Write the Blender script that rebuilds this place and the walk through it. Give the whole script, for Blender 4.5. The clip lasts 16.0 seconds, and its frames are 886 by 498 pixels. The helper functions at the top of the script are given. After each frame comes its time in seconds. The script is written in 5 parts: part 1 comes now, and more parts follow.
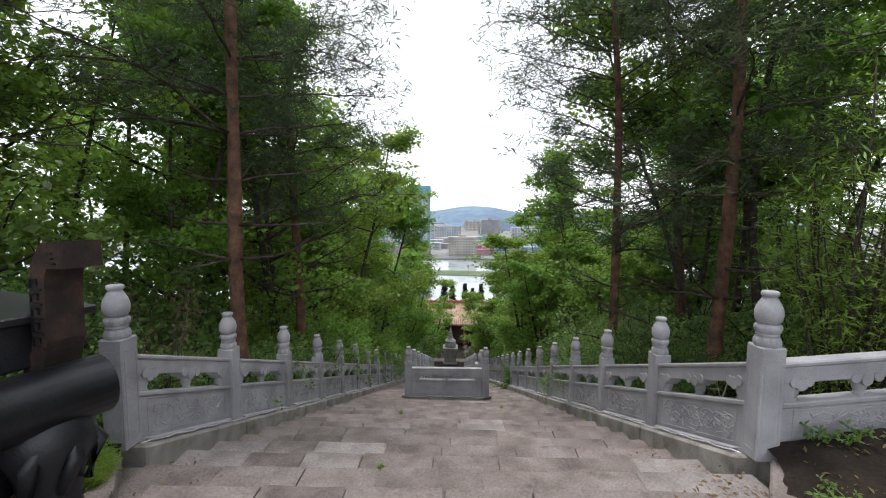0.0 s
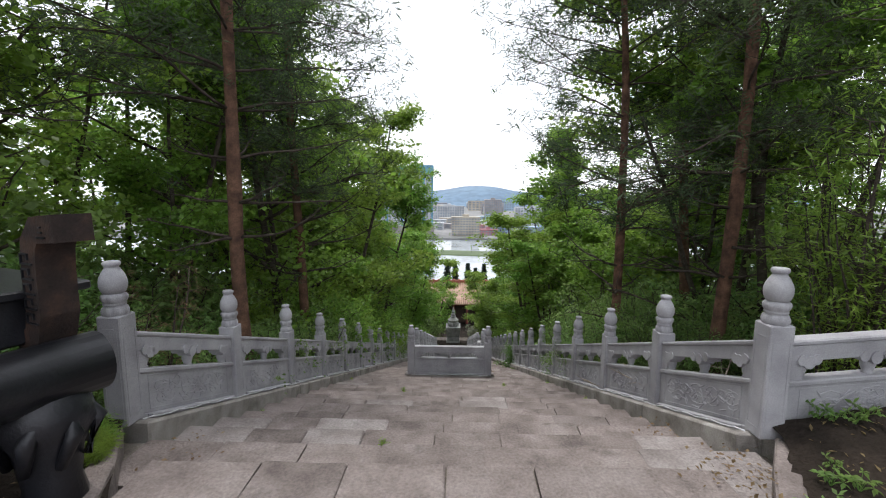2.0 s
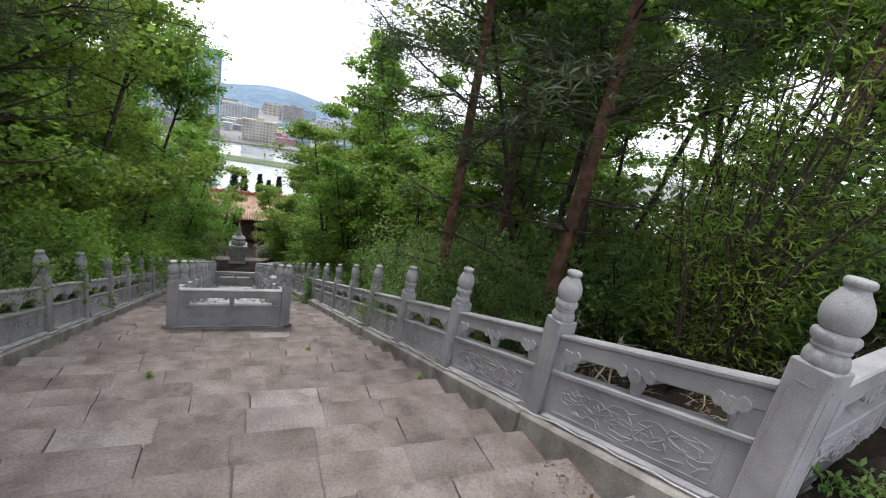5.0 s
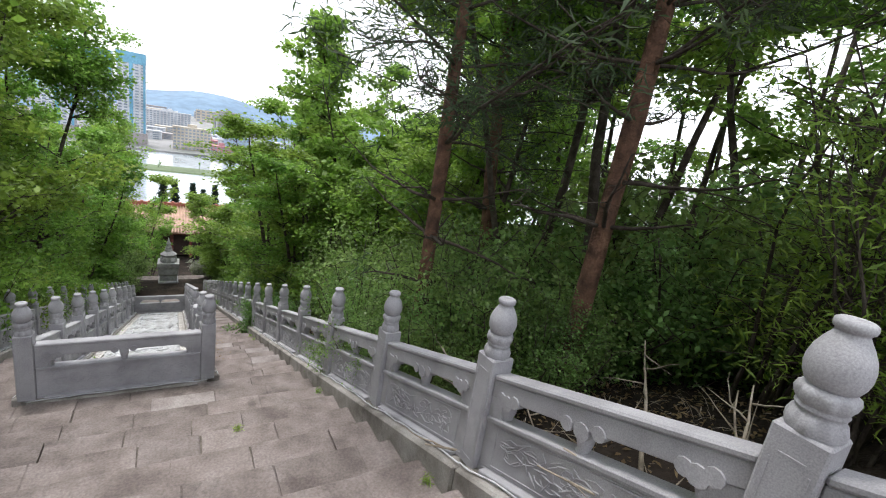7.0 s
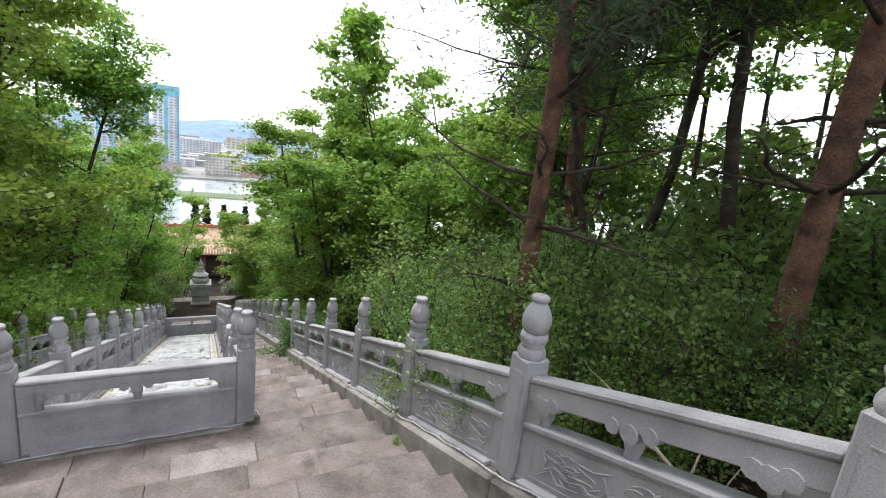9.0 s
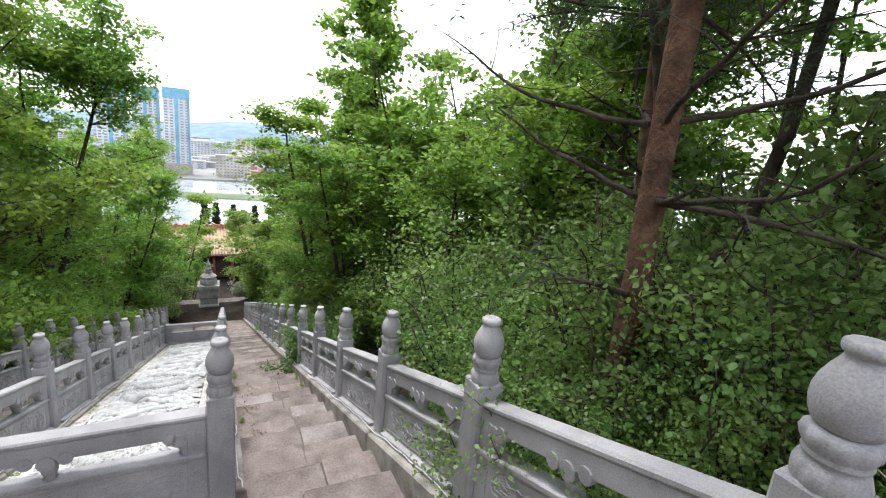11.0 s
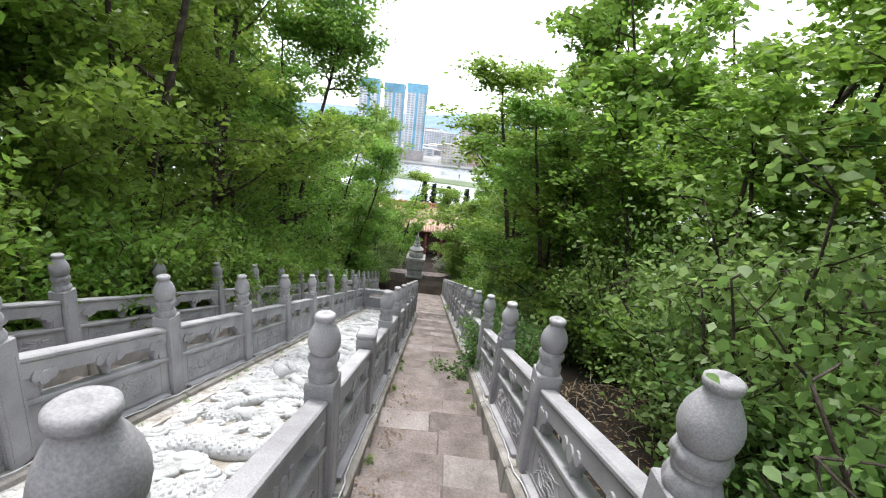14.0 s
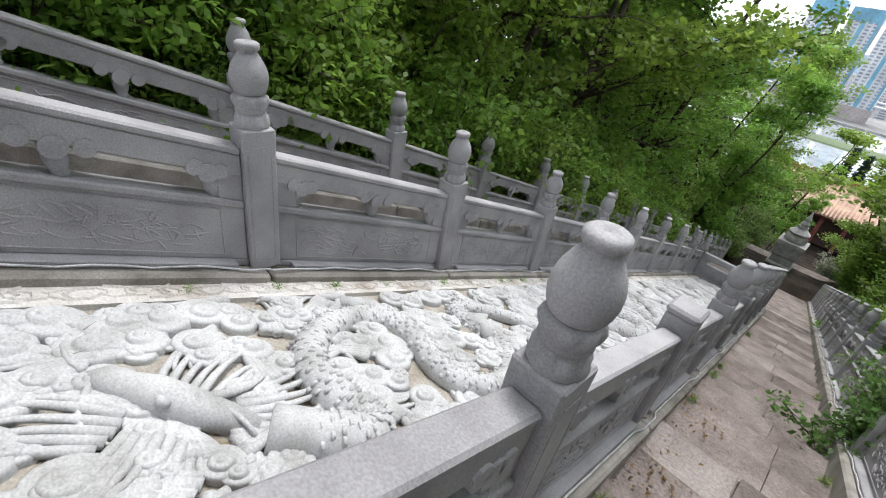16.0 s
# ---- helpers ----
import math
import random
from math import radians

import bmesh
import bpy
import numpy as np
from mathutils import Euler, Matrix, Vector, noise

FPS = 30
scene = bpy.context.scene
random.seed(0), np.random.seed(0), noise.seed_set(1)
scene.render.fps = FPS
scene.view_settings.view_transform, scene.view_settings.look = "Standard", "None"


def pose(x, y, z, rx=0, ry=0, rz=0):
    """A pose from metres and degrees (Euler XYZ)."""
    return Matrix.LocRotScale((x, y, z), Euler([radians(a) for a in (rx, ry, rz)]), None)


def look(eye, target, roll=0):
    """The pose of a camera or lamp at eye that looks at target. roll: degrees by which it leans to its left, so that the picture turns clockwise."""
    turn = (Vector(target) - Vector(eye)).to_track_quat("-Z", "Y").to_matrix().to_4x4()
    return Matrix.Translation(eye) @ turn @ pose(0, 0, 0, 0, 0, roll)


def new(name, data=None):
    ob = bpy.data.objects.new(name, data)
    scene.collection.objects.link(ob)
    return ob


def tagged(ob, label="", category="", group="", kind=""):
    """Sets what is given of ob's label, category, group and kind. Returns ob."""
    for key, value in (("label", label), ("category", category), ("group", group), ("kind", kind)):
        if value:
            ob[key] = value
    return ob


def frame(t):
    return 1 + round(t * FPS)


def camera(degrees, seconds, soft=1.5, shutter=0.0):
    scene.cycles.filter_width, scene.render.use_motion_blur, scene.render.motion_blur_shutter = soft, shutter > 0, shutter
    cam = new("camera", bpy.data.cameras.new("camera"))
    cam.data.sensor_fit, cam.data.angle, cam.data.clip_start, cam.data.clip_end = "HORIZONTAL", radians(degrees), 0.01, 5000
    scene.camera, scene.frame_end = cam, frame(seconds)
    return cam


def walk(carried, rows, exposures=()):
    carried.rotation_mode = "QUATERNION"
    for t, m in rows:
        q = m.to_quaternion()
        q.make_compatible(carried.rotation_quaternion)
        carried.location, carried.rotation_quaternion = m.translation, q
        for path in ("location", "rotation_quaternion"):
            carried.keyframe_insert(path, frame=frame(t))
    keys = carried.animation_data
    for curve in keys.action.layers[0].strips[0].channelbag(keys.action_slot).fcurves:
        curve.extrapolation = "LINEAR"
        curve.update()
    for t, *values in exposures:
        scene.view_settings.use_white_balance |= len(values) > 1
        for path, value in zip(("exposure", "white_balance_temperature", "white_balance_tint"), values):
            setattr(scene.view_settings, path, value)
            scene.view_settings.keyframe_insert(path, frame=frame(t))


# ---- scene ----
cam = camera(90.0, 16.0, soft=1.1)
PATH = [
    (0, (-0.320, -1.601, 3.485), (-0.360, 0.392, 3.316), 0.35),
    (0.5, (-0.310, -1.601, 3.483), (-0.361, 0.390, 3.303), 0.60),
    (1, (-0.308, -1.586, 3.482), (-0.360, 0.402, 3.267), 0.02),
    (1.5, (-0.306, -1.569, 3.478), (-0.365, 0.416, 3.236), 0.43),
    (2, (-0.311, -1.531, 3.450), (-0.364, 0.452, 3.191), 0.32),
    (2.5, (-0.289, -1.379, 3.442), (-0.436, 0.583, 3.081), 2.14),
    (3, (-0.465, -1.093, 3.459), (-0.475, 0.832, 2.919), 3.13),
    (3.5, (-0.517, -0.643, 3.365), (-0.222, 1.240, 2.760), 1.70),
    (4, (-0.641, -0.330, 3.367), (-0.140, 1.507, 2.756), 6.43),
    (6.5, (0.150, 2.164, 2.826), (1.227, 3.786, 2.371), 9.02),
    (7, (0.121, 2.539, 2.733), (1.151, 4.184, 2.253), 9.24),
    (7.5, (0.127, 2.977, 2.618), (1.077, 4.694, 2.233), 8.21),
    (8, (0.054, 3.359, 2.475), (1.049, 5.046, 2.074), 9.49),
    (8.5, (0.111, 3.770, 2.237), (1.069, 5.476, 1.822), 7.74),
    (11, (0.518, 5.606, 1.647), (1.410, 7.341, 1.204), 5.56),
    (11.5, (0.695, 6.102, 1.539), (1.396, 7.911, 1.050), 3.88),
    (12, (0.616, 6.410, 1.397), (1.201, 8.273, 0.965), 5.46),
    (12.5, (0.883, 6.837, 1.198), (1.315, 8.722, 0.687), 3.69),
    (13, (0.988, 7.268, 1.143), (1.263, 9.146, 0.513), 5.50),
    (13.5, (0.983, 7.592, 1.051), (1.265, 9.482, 0.462), 8.29),
    (14, (1.027, 7.980, 0.801), (1.060, 9.898, 0.236), 6.48),
    (14.5, (1.083, 8.341, 0.735), (0.794, 10.171, -0.019), 3.88),
    (15, (1.072, 8.685, 0.574), (0.617, 10.452, -0.245), 3.71),
    (15.5, (1.101, 8.971, 0.383), (0.330, 10.593, -0.497), 6.81),
    (16, (0.801, 9.246, 0.153), (-0.334, 10.519, -0.892), 10.93),
]
walk(cam, [(t, look(eye, target, roll)) for t, eye, target, roll in PATH], exposures=[(0.0, 0.08), (4.0, 0.12), (7.0, 0.55), (11.0, 0.85), (13.5, 0.95), (15.0, 0.76), (16.0, 0.52)])

# ---- world and sun: a bright, thinly overcast sky ----
world = bpy.data.worlds.new("world")
scene.world = world
world.use_nodes = True
wt = world.node_tree
for n in list(wt.nodes):
    wt.nodes.remove(n)
w_out = wt.nodes.new("ShaderNodeOutputWorld")
w_bg = wt.nodes.new("ShaderNodeBackground")
w_sky = wt.nodes.new("ShaderNodeTexSky")
w_sky.sky_type = "NISHITA"
w_sky.sun_disc = False
w_sky.sun_elevation = radians(70)
w_sky.sun_rotation = radians(-12)
w_sky.dust_density = 4.0
w_mix = wt.nodes.new("ShaderNodeMixRGB")
w_tc = wt.nodes.new("ShaderNodeTexCoord")
w_noise = wt.nodes.new("ShaderNodeTexNoise")
w_noise.inputs["Scale"].default_value = 2.2
w_noise.inputs["Detail"].default_value = 6.0
w_ramp = wt.nodes.new("ShaderNodeMapRange")
w_ramp.inputs["From Min"].default_value = 0.3
w_ramp.inputs["From Max"].default_value = 0.7
w_ramp.inputs["To Min"].default_value = 0.72
w_ramp.inputs["To Max"].default_value = 0.97
wt.links.new(w_tc.outputs["Generated"], w_noise.inputs["Vector"])
wt.links.new(w_noise.outputs["Fac"], w_ramp.inputs["Value"])
wt.links.new(w_ramp.outputs["Result"], w_mix.inputs["Fac"])
wt.links.new(w_sky.outputs["Color"], w_mix.inputs["Color1"])
w_mix.inputs["Color2"].default_value = (10.6, 10.9, 11.6, 1)
wt.links.new(w_mix.outputs["Color"], w_bg.inputs["Color"])
w_bg.inputs["Strength"].default_value = 0.145
wt.links.new(w_bg.outputs["Background"], w_out.inputs["Surface"])

sun_data = bpy.data.lights.new("sun", "SUN")
sun_data.energy = 1.9
sun_data.angle = radians(12)
sun_data.color = (1.0, 0.97, 0.93)
sun = new("sun", sun_data)
sun.matrix_world = look((-8, 20, 60), (0, 0, 0))


# ---- materials ----
def mat(name, base, dark=None, light=None, rough=0.8, metal=0.0, scale=8.0, fine=60.0, bump=0.3, spots=0.0, vary=0.0, leaf=False, bump_dist=0.01):
    """A procedural surface: large stains, fine grain, bump, optional variation per object or per island."""
    m = bpy.data.materials.new(name)
    m.use_nodes = True
    nt = m.node_tree
    b = nt.nodes["Principled BSDF"]
    link = nt.links.new
    tc = nt.nodes.new("ShaderNodeTexCoord")
    geo = nt.nodes.new("ShaderNodeNewGeometry")
    big = nt.nodes.new("ShaderNodeTexNoise")
    big.inputs["Scale"].default_value = scale
    big.inputs["Detail"].default_value = 5.0
    small = nt.nodes.new("ShaderNodeTexNoise")
    small.inputs["Scale"].default_value = fine
    small.inputs["Detail"].default_value = 4.0
    link(geo.outputs["Position"], big.inputs["Vector"])
    link(geo.outputs["Position"], small.inputs["Vector"])
    dark = dark or tuple(c * 0.7 for c in base)
    light = light or tuple(min(1, c * 1.2) for c in base)
    ramp = nt.nodes.new("ShaderNodeValToRGB")
    e = ramp.color_ramp.elements
    e[0].position, e[0].color = 0.3, (*dark, 1)
    e[1].position, e[1].color = 0.72, (*light, 1)
    mid = e.new(0.5)
    mid.color = (*base, 1)
    link(big.outputs["Fac"], ramp.inputs["Fac"])
    grain = nt.nodes.new("ShaderNodeMapRange")
    grain.inputs["From Min"].default_value, grain.inputs["From Max"].default_value = 0.3, 0.7
    grain.inputs["To Min"].default_value, grain.inputs["To Max"].default_value = 0.8, 1.16
    link(small.outputs["Fac"], grain.inputs["Value"])
    mul = nt.nodes.new("ShaderNodeMixRGB")
    mul.blend_type = "MULTIPLY"
    mul.inputs["Fac"].default_value = 1.0
    link(ramp.outputs["Color"], mul.inputs["Color1"])
    link(grain.outputs["Result"], mul.inputs["Color2"])
    colour = mul.outputs["Color"]
    if vary:
        info = nt.nodes.new("ShaderNodeObjectInfo")
        hsv = nt.nodes.new("ShaderNodeHueSaturation")
        src = geo.outputs["Random Per Island"] if leaf else info.outputs["Random"]
        mr = nt.nodes.new("ShaderNodeMapRange")
        mr.inputs["To Min"].default_value, mr.inputs["To Max"].default_value = 1 - vary, 1 + vary
        link(src, mr.inputs["Value"])
        link(mr.outputs["Result"], hsv.inputs["Value"])
        link(colour, hsv.inputs["Color"])
        colour = hsv.outputs["Color"]
        if leaf:
            mr2 = nt.nodes.new("ShaderNodeMapRange")
            mr2.inputs["To Min"].default_value, mr2.inputs["To Max"].default_value = 0.485, 0.515
            link(info.outputs["Random"], mr2.inputs["Value"])
            link(mr2.outputs["Result"], hsv.inputs["Hue"])
    if spots:
        vor = nt.nodes.new("ShaderNodeTexNoise")
        vor.inputs["Scale"].default_value = 3.1
        vor.inputs["Detail"].default_value = 8.0
        vor.inputs["Roughness"].default_value = 0.7
        link(geo.outputs["Position"], vor.inputs["Vector"])
        sm = nt.nodes.new("ShaderNodeMapRange")
        sm.inputs["From Min"].default_value, sm.inputs["From Max"].default_value = 0.55, 0.68
        sm.inputs["To Max"].default_value = spots
        link(vor.outputs["Fac"], sm.inputs["Value"])
        mx = nt.nodes.new("ShaderNodeMixRGB")
        mx.inputs["Color2"].default_value = (*[c * 0.45 for c in dark], 1)
        link(sm.outputs["Result"], mx.inputs["Fac"])
        link(colour, mx.inputs["Color1"])
        colour = mx.outputs["Color"]
    link(colour, b.inputs["Base Color"])
    b.inputs["Roughness"].default_value = rough
    b.inputs["Metallic"].default_value = metal
    if rough > 0.86:
        b.inputs["Specular IOR Level"].default_value = 0.15
    if bump:
        bp = nt.nodes.new("ShaderNodeBump")
        bp.inputs["Strength"].default_value = bump
        bp.inputs["Distance"].default_value = bump_dist
        link(small.outputs["Fac"], bp.inputs["Height"])
        link(bp.outputs["Normal"], b.inputs["Normal"])
    if leaf:
        out = nt.nodes["Material Output"]
        tr = nt.nodes.new("ShaderNodeBsdfTranslucent")
        link(colour, tr.inputs["Color"])
        mixs = nt.nodes.new("ShaderNodeMixShader")
        mixs.inputs["Fac"].default_value = 0.55
        link(b.outputs["BSDF"], mixs.inputs[1])
        link(tr.outputs["BSDF"], mixs.inputs[2])
        link(mixs.outputs["Shader"], out.inputs["Surface"])
    return m


STONE = mat("grey_carved_stone", (0.362, 0.356, 0.378), (0.272, 0.266, 0.285), (0.44, 0.433, 0.455), 0.78, scale=3.0, fine=150, bump=0.25, spots=0.25, vary=0.08, bump_dist=0.004)
STONE_BASE = mat("weathered_base_stone", (0.30, 0.28, 0.26), (0.18, 0.165, 0.15), (0.40, 0.38, 0.36), 0.88, scale=4.0, fine=110, bump=0.5, spots=0.45, vary=0.1, bump_dist=0.006)
STEP = mat("worn_step_stone", (0.222, 0.188, 0.176), (0.15, 0.125, 0.117), (0.295, 0.257, 0.245), 0.92, scale=3.4, fine=55, bump=0.9, spots=0.5, vary=0.12, bump_dist=0.016)
PALE_STEP = mat("pale_repair_slab", (0.28, 0.248, 0.238), (0.195, 0.168, 0.16), (0.36, 0.328, 0.316), 0.9, scale=3.4, fine=55, bump=0.7, spots=0.35, vary=0.12, bump_dist=0.012)
JOINT = mat("mortar_and_dirt", (0.16, 0.14, 0.12), (0.1, 0.085, 0.07), (0.24, 0.215, 0.19), 0.95, scale=6, fine=70, bump=0.8)
MARBLE = mat("white_marble", (0.52, 0.527, 0.542), (0.37, 0.37, 0.37), (0.61, 0.618, 0.632), 0.72, scale=5.0, fine=120, bump=0.2, spots=0.12, bump_dist=0.004)
MARBLE_BED = mat("weathered_marble_ground", (0.55, 0.53, 0.51), (0.36, 0.32, 0.28), (0.66, 0.65, 0.64), 0.8, scale=4.0, fine=90, bump=0.4, spots=0.5)
BED = mat("dirt_filled_hollows", (0.40, 0.37, 0.33), (0.24, 0.205, 0.16), (0.52, 0.5, 0.47), 0.9, scale=5.0, fine=80, bump=0.6, spots=0.5)
WIRE = mat("pale_sealant", (0.62, 0.63, 0.66), rough=0.5, scale=10, fine=100, bump=0.2)
# dark humus, its colour lowered further to include shade from the trees
SOIL = mat("forest_soil_with_tree_shade", (0.026, 0.02, 0.016), (0.014, 0.011, 0.009), (0.05, 0.038, 0.03), 0.95, scale=1.2, fine=30, bump=1.0, spots=0.3, bump_dist=0.04)
BARK_PINE = mat("red_pine_bark", (0.15, 0.085, 0.06), (0.075, 0.045, 0.035), (0.25, 0.14, 0.095), 0.92, scale=6.0, fine=45, bump=1.0, bump_dist=0.02)
BARK = mat("dark_bark", (0.075, 0.06, 0.05), (0.04, 0.032, 0.026), (0.13, 0.11, 0.095), 0.92, scale=6.0, fine=50, bump=1.0, vary=0.2, bump_dist=0.015)
DEADWOOD = mat("bare_grey_wood", (0.33, 0.28, 0.22), (0.2, 0.165, 0.13), (0.45, 0.4, 0.33), 0.9, scale=8, fine=70, bump=0.6)
LEAF = mat("oak_leaves", (0.20, 0.335, 0.05), (0.135, 0.25, 0.036), (0.28, 0.42, 0.075), 0.5, scale=0.9, fine=20, bump=0, vary=0.28, leaf=True)
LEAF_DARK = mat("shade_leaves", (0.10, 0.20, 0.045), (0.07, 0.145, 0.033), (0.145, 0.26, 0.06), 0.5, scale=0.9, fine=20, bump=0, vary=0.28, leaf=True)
LEAF_SHRUB = mat("shrub_leaves", (0.19, 0.315, 0.085), (0.13, 0.235, 0.062), (0.27, 0.40, 0.125), 0.45, scale=1.2, fine=20, bump=0, vary=0.28, leaf=True)
LEAF_BROAD = mat("broad_shrub_leaves", (0.185, 0.31, 0.08), (0.13, 0.23, 0.06), (0.26, 0.40, 0.12), 0.4, scale=1.2, fine=25, bump=0, vary=0.25, leaf=True)
NEEDLE = mat("pine_needles", (0.074, 0.115, 0.054), (0.047, 0.074, 0.035), (0.115, 0.162, 0.074), 0.6, scale=1.0, fine=20, bump=0, vary=0.25, leaf=True)
SPRUCE = mat("spruce_needles", (0.035, 0.06, 0.045), rough=0.7, scale=1.0, fine=20, bump=0, vary=0.2, leaf=True)
PALE_FLOWER = mat("grey_green_blossom", (0.34, 0.36, 0.27), (0.2, 0.24, 0.15), (0.5, 0.5, 0.44), 0.7, scale=3, fine=20, bump=0, vary=0.25, leaf=True)
DRY = mat("dry_grass", (0.27, 0.20, 0.11), (0.18, 0.125, 0.07), (0.36, 0.28, 0.16), 0.9, scale=2, fine=20, bump=0, vary=0.25, leaf=True)
IRON = mat("black_painted_iron", (0.016, 0.017, 0.022), (0.010, 0.010, 0.013), (0.03, 0.03, 0.036), 0.38, 0.2, scale=5, fine=60, bump=0.25, spots=0.3)
RUST = mat("rusty_iron", (0.035, 0.022, 0.019), (0.018, 0.013, 0.012), (0.075, 0.04, 0.028), 0.8, 0.2, scale=9, fine=70, bump=0.6)
TILE = mat("orange_glazed_roof_tile", (0.35, 0.22, 0.15), (0.27, 0.165, 0.11), (0.43, 0.29, 0.2), 0.6, scale=1.5, fine=12, bump=0.2, vary=0.1)
RIDGE = mat("dark_red_ridge_tile", (0.30, 0.10, 0.065), rough=0.6, scale=2, fine=12)
RED = mat("red_lacquered_wood", (0.16, 0.04, 0.03), rough=0.6, scale=3, fine=30)
# near-black timber: shade below the eaves is put into the base colour
DARKWOOD = mat("shade_darkened_hall_timber", (0.05, 0.03, 0.025), rough=0.8, scale=3, fine=30)
TOWER_STONE = mat("weathered_grey_stone", (0.34, 0.338, 0.34), (0.24, 0.238, 0.24), (0.42, 0.418, 0.42), 0.8, scale=4, fine=50, bump=0.4)
WATER = mat("lake_water", (0.357, 0.399, 0.425), rough=0.12, scale=0.02, fine=0.3, bump=0.05)
GRASS_FAR = mat("far_grass_bank", (0.085, 0.12, 0.055), scale=0.03, fine=0.4, bump=0)
CITY_GROUND = mat("pale_city_ground", (0.204, 0.204, 0.204), (0.132, 0.144, 0.132), (0.270, 0.270, 0.264), scale=0.02, fine=0.2, bump=0)
# the hill's blue is distance haze put into its base colour
HILL = mat("haze_tinted_wooded_hill", (0.115, 0.185, 0.265), (0.098, 0.16, 0.235), (0.14, 0.215, 0.295), scale=0.004, fine=0.03, bump=0)
# pale concrete, raised in tone to carry the city's haze
CONCRETE = mat("pale_concrete_facade", (0.46, 0.475, 0.5), scale=0.05, fine=0.6, bump=0, vary=0.08)
BROWN_FACADE = mat("grey_brown_facade", (0.300, 0.277, 0.277), scale=0.05, fine=0.6, bump=0)
CREAM = mat("cream_facade", (0.435, 0.390, 0.323), scale=0.05, fine=0.6, bump=0)
PINK = mat("red_pink_facade", (0.416, 0.208, 0.224), scale=0.05, fine=0.6, bump=0)
BLUE = mat("pale_blue_facade", (0.285, 0.390, 0.495), scale=0.05, fine=0.6, bump=0)
BLUE_GLASS = mat("blue_green_tower_cladding", (0.12, 0.30, 0.42), rough=0.3, scale=0.05, fine=0.6, bump=0)
# glass colour lightened for haze, which lowers the contrast of distant windows
WINDOW = mat("haze_lightened_window_glass", (0.24, 0.28, 0.33), rough=0.2, scale=0.1, fine=1, bump=0)


# ---- small builders ----
def mesh_of(name, bm, material, smooth=False):
    me = bpy.data.meshes.new(name)
    bm.to_mesh(me)
    bm.free()
    me.materials.append(material)
    if smooth:
        me.polygons.foreach_set("use_smooth", [True] * len(me.polygons))
    return me


def part(name, bm, material, parent=None, label="", smooth=False):
    ob = new(name, bm if isinstance(bm, bpy.types.Mesh) else mesh_of(name, bm, material, smooth))
    ob.parent = parent
    return tagged(ob, label)


def thing(name, label, category, group="", kind="", m=None):
    ob = new(name)
    ob.empty_display_size = 0.1
    if m is not None:
        ob.matrix_world = m
    return tagged(ob, label, category, group, kind)


def box(bm, x0, x1, y0, y1, z0, z1, bevel=0.0, slope=0.0):
    """A box; slope shears it down along y."""
    v = [bm.verts.new((x, y, z - slope * y)) for z in (z0, z1) for y in (y0, y1) for x in (x0, x1)]
    fs = [bm.faces.new([v[i] for i in q]) for q in ((0, 2, 3, 1), (4, 5, 7, 6), (0, 1, 5, 4), (2, 6, 7, 3), (0, 4, 6, 2), (1, 3, 7, 5))]
    if bevel:
        es = list({e for f in fs for e in f.edges})
        bmesh.ops.bevel(bm, geom=es, offset=bevel, segments=1, affect="EDGES", profile=0.5)
    return v


def lathe(bm, profile, seg=16, at=(0, 0, 0)):
    """A turned body from (radius, height) pairs."""
    rings = []
    for r, z in profile:
        ring = []
        for i in range(seg):
            a = 2 * math.pi * (i + 0.5) / seg
            ring.append(bm.verts.new((at[0] + r * math.cos(a), at[1] + r * math.sin(a), at[2] + z)))
        rings.append(ring)
    for a, b in zip(rings, rings[1:]):
        for i in range(seg):
            j = (i + 1) % seg
            bm.faces.new((a[i], a[j], b[j], b[i]))
    bm.faces.new(rings[-1])
    bm.faces.new(list(reversed(rings[0])))


def tube(bm, pts, radii, seg=8, flat=1.0, cap=True):
    """A tapered tube along points; flat squashes it in z."""
    pts = [Vector(p) for p in pts]
    rings = []
    up = Vector((0.13, 0.21, 1)).normalized()
    for i, p in enumerate(pts):
        d = (pts[min(i + 1, len(pts) - 1)] - pts[max(i - 1, 0)])
        d = d.normalized() if d.length > 1e-9 else Vector((0, 0, 1))
        s = d.cross(up)
        s = s.normalized() if s.length > 1e-3 else Vector((1, 0, 0))
        u = s.cross(d)
        ring = []
        for k in range(seg):
            a = 2 * math.pi * k / seg
            o = s * math.cos(a) * radii[i] + u * math.sin(a) * radii[i]
            o.z *= flat
            ring.append(bm.verts.new(p + o))
        rings.append(ring)
    for a, b in zip(rings, rings[1:]):
        for k in range(seg):
            j = (k + 1) % seg
            bm.faces.new((a[k], a[j], b[j], b[k]))
    if cap and seg > 2:
        bm.faces.new(list(reversed(rings[0])))
        bm.faces.new(rings[-1])


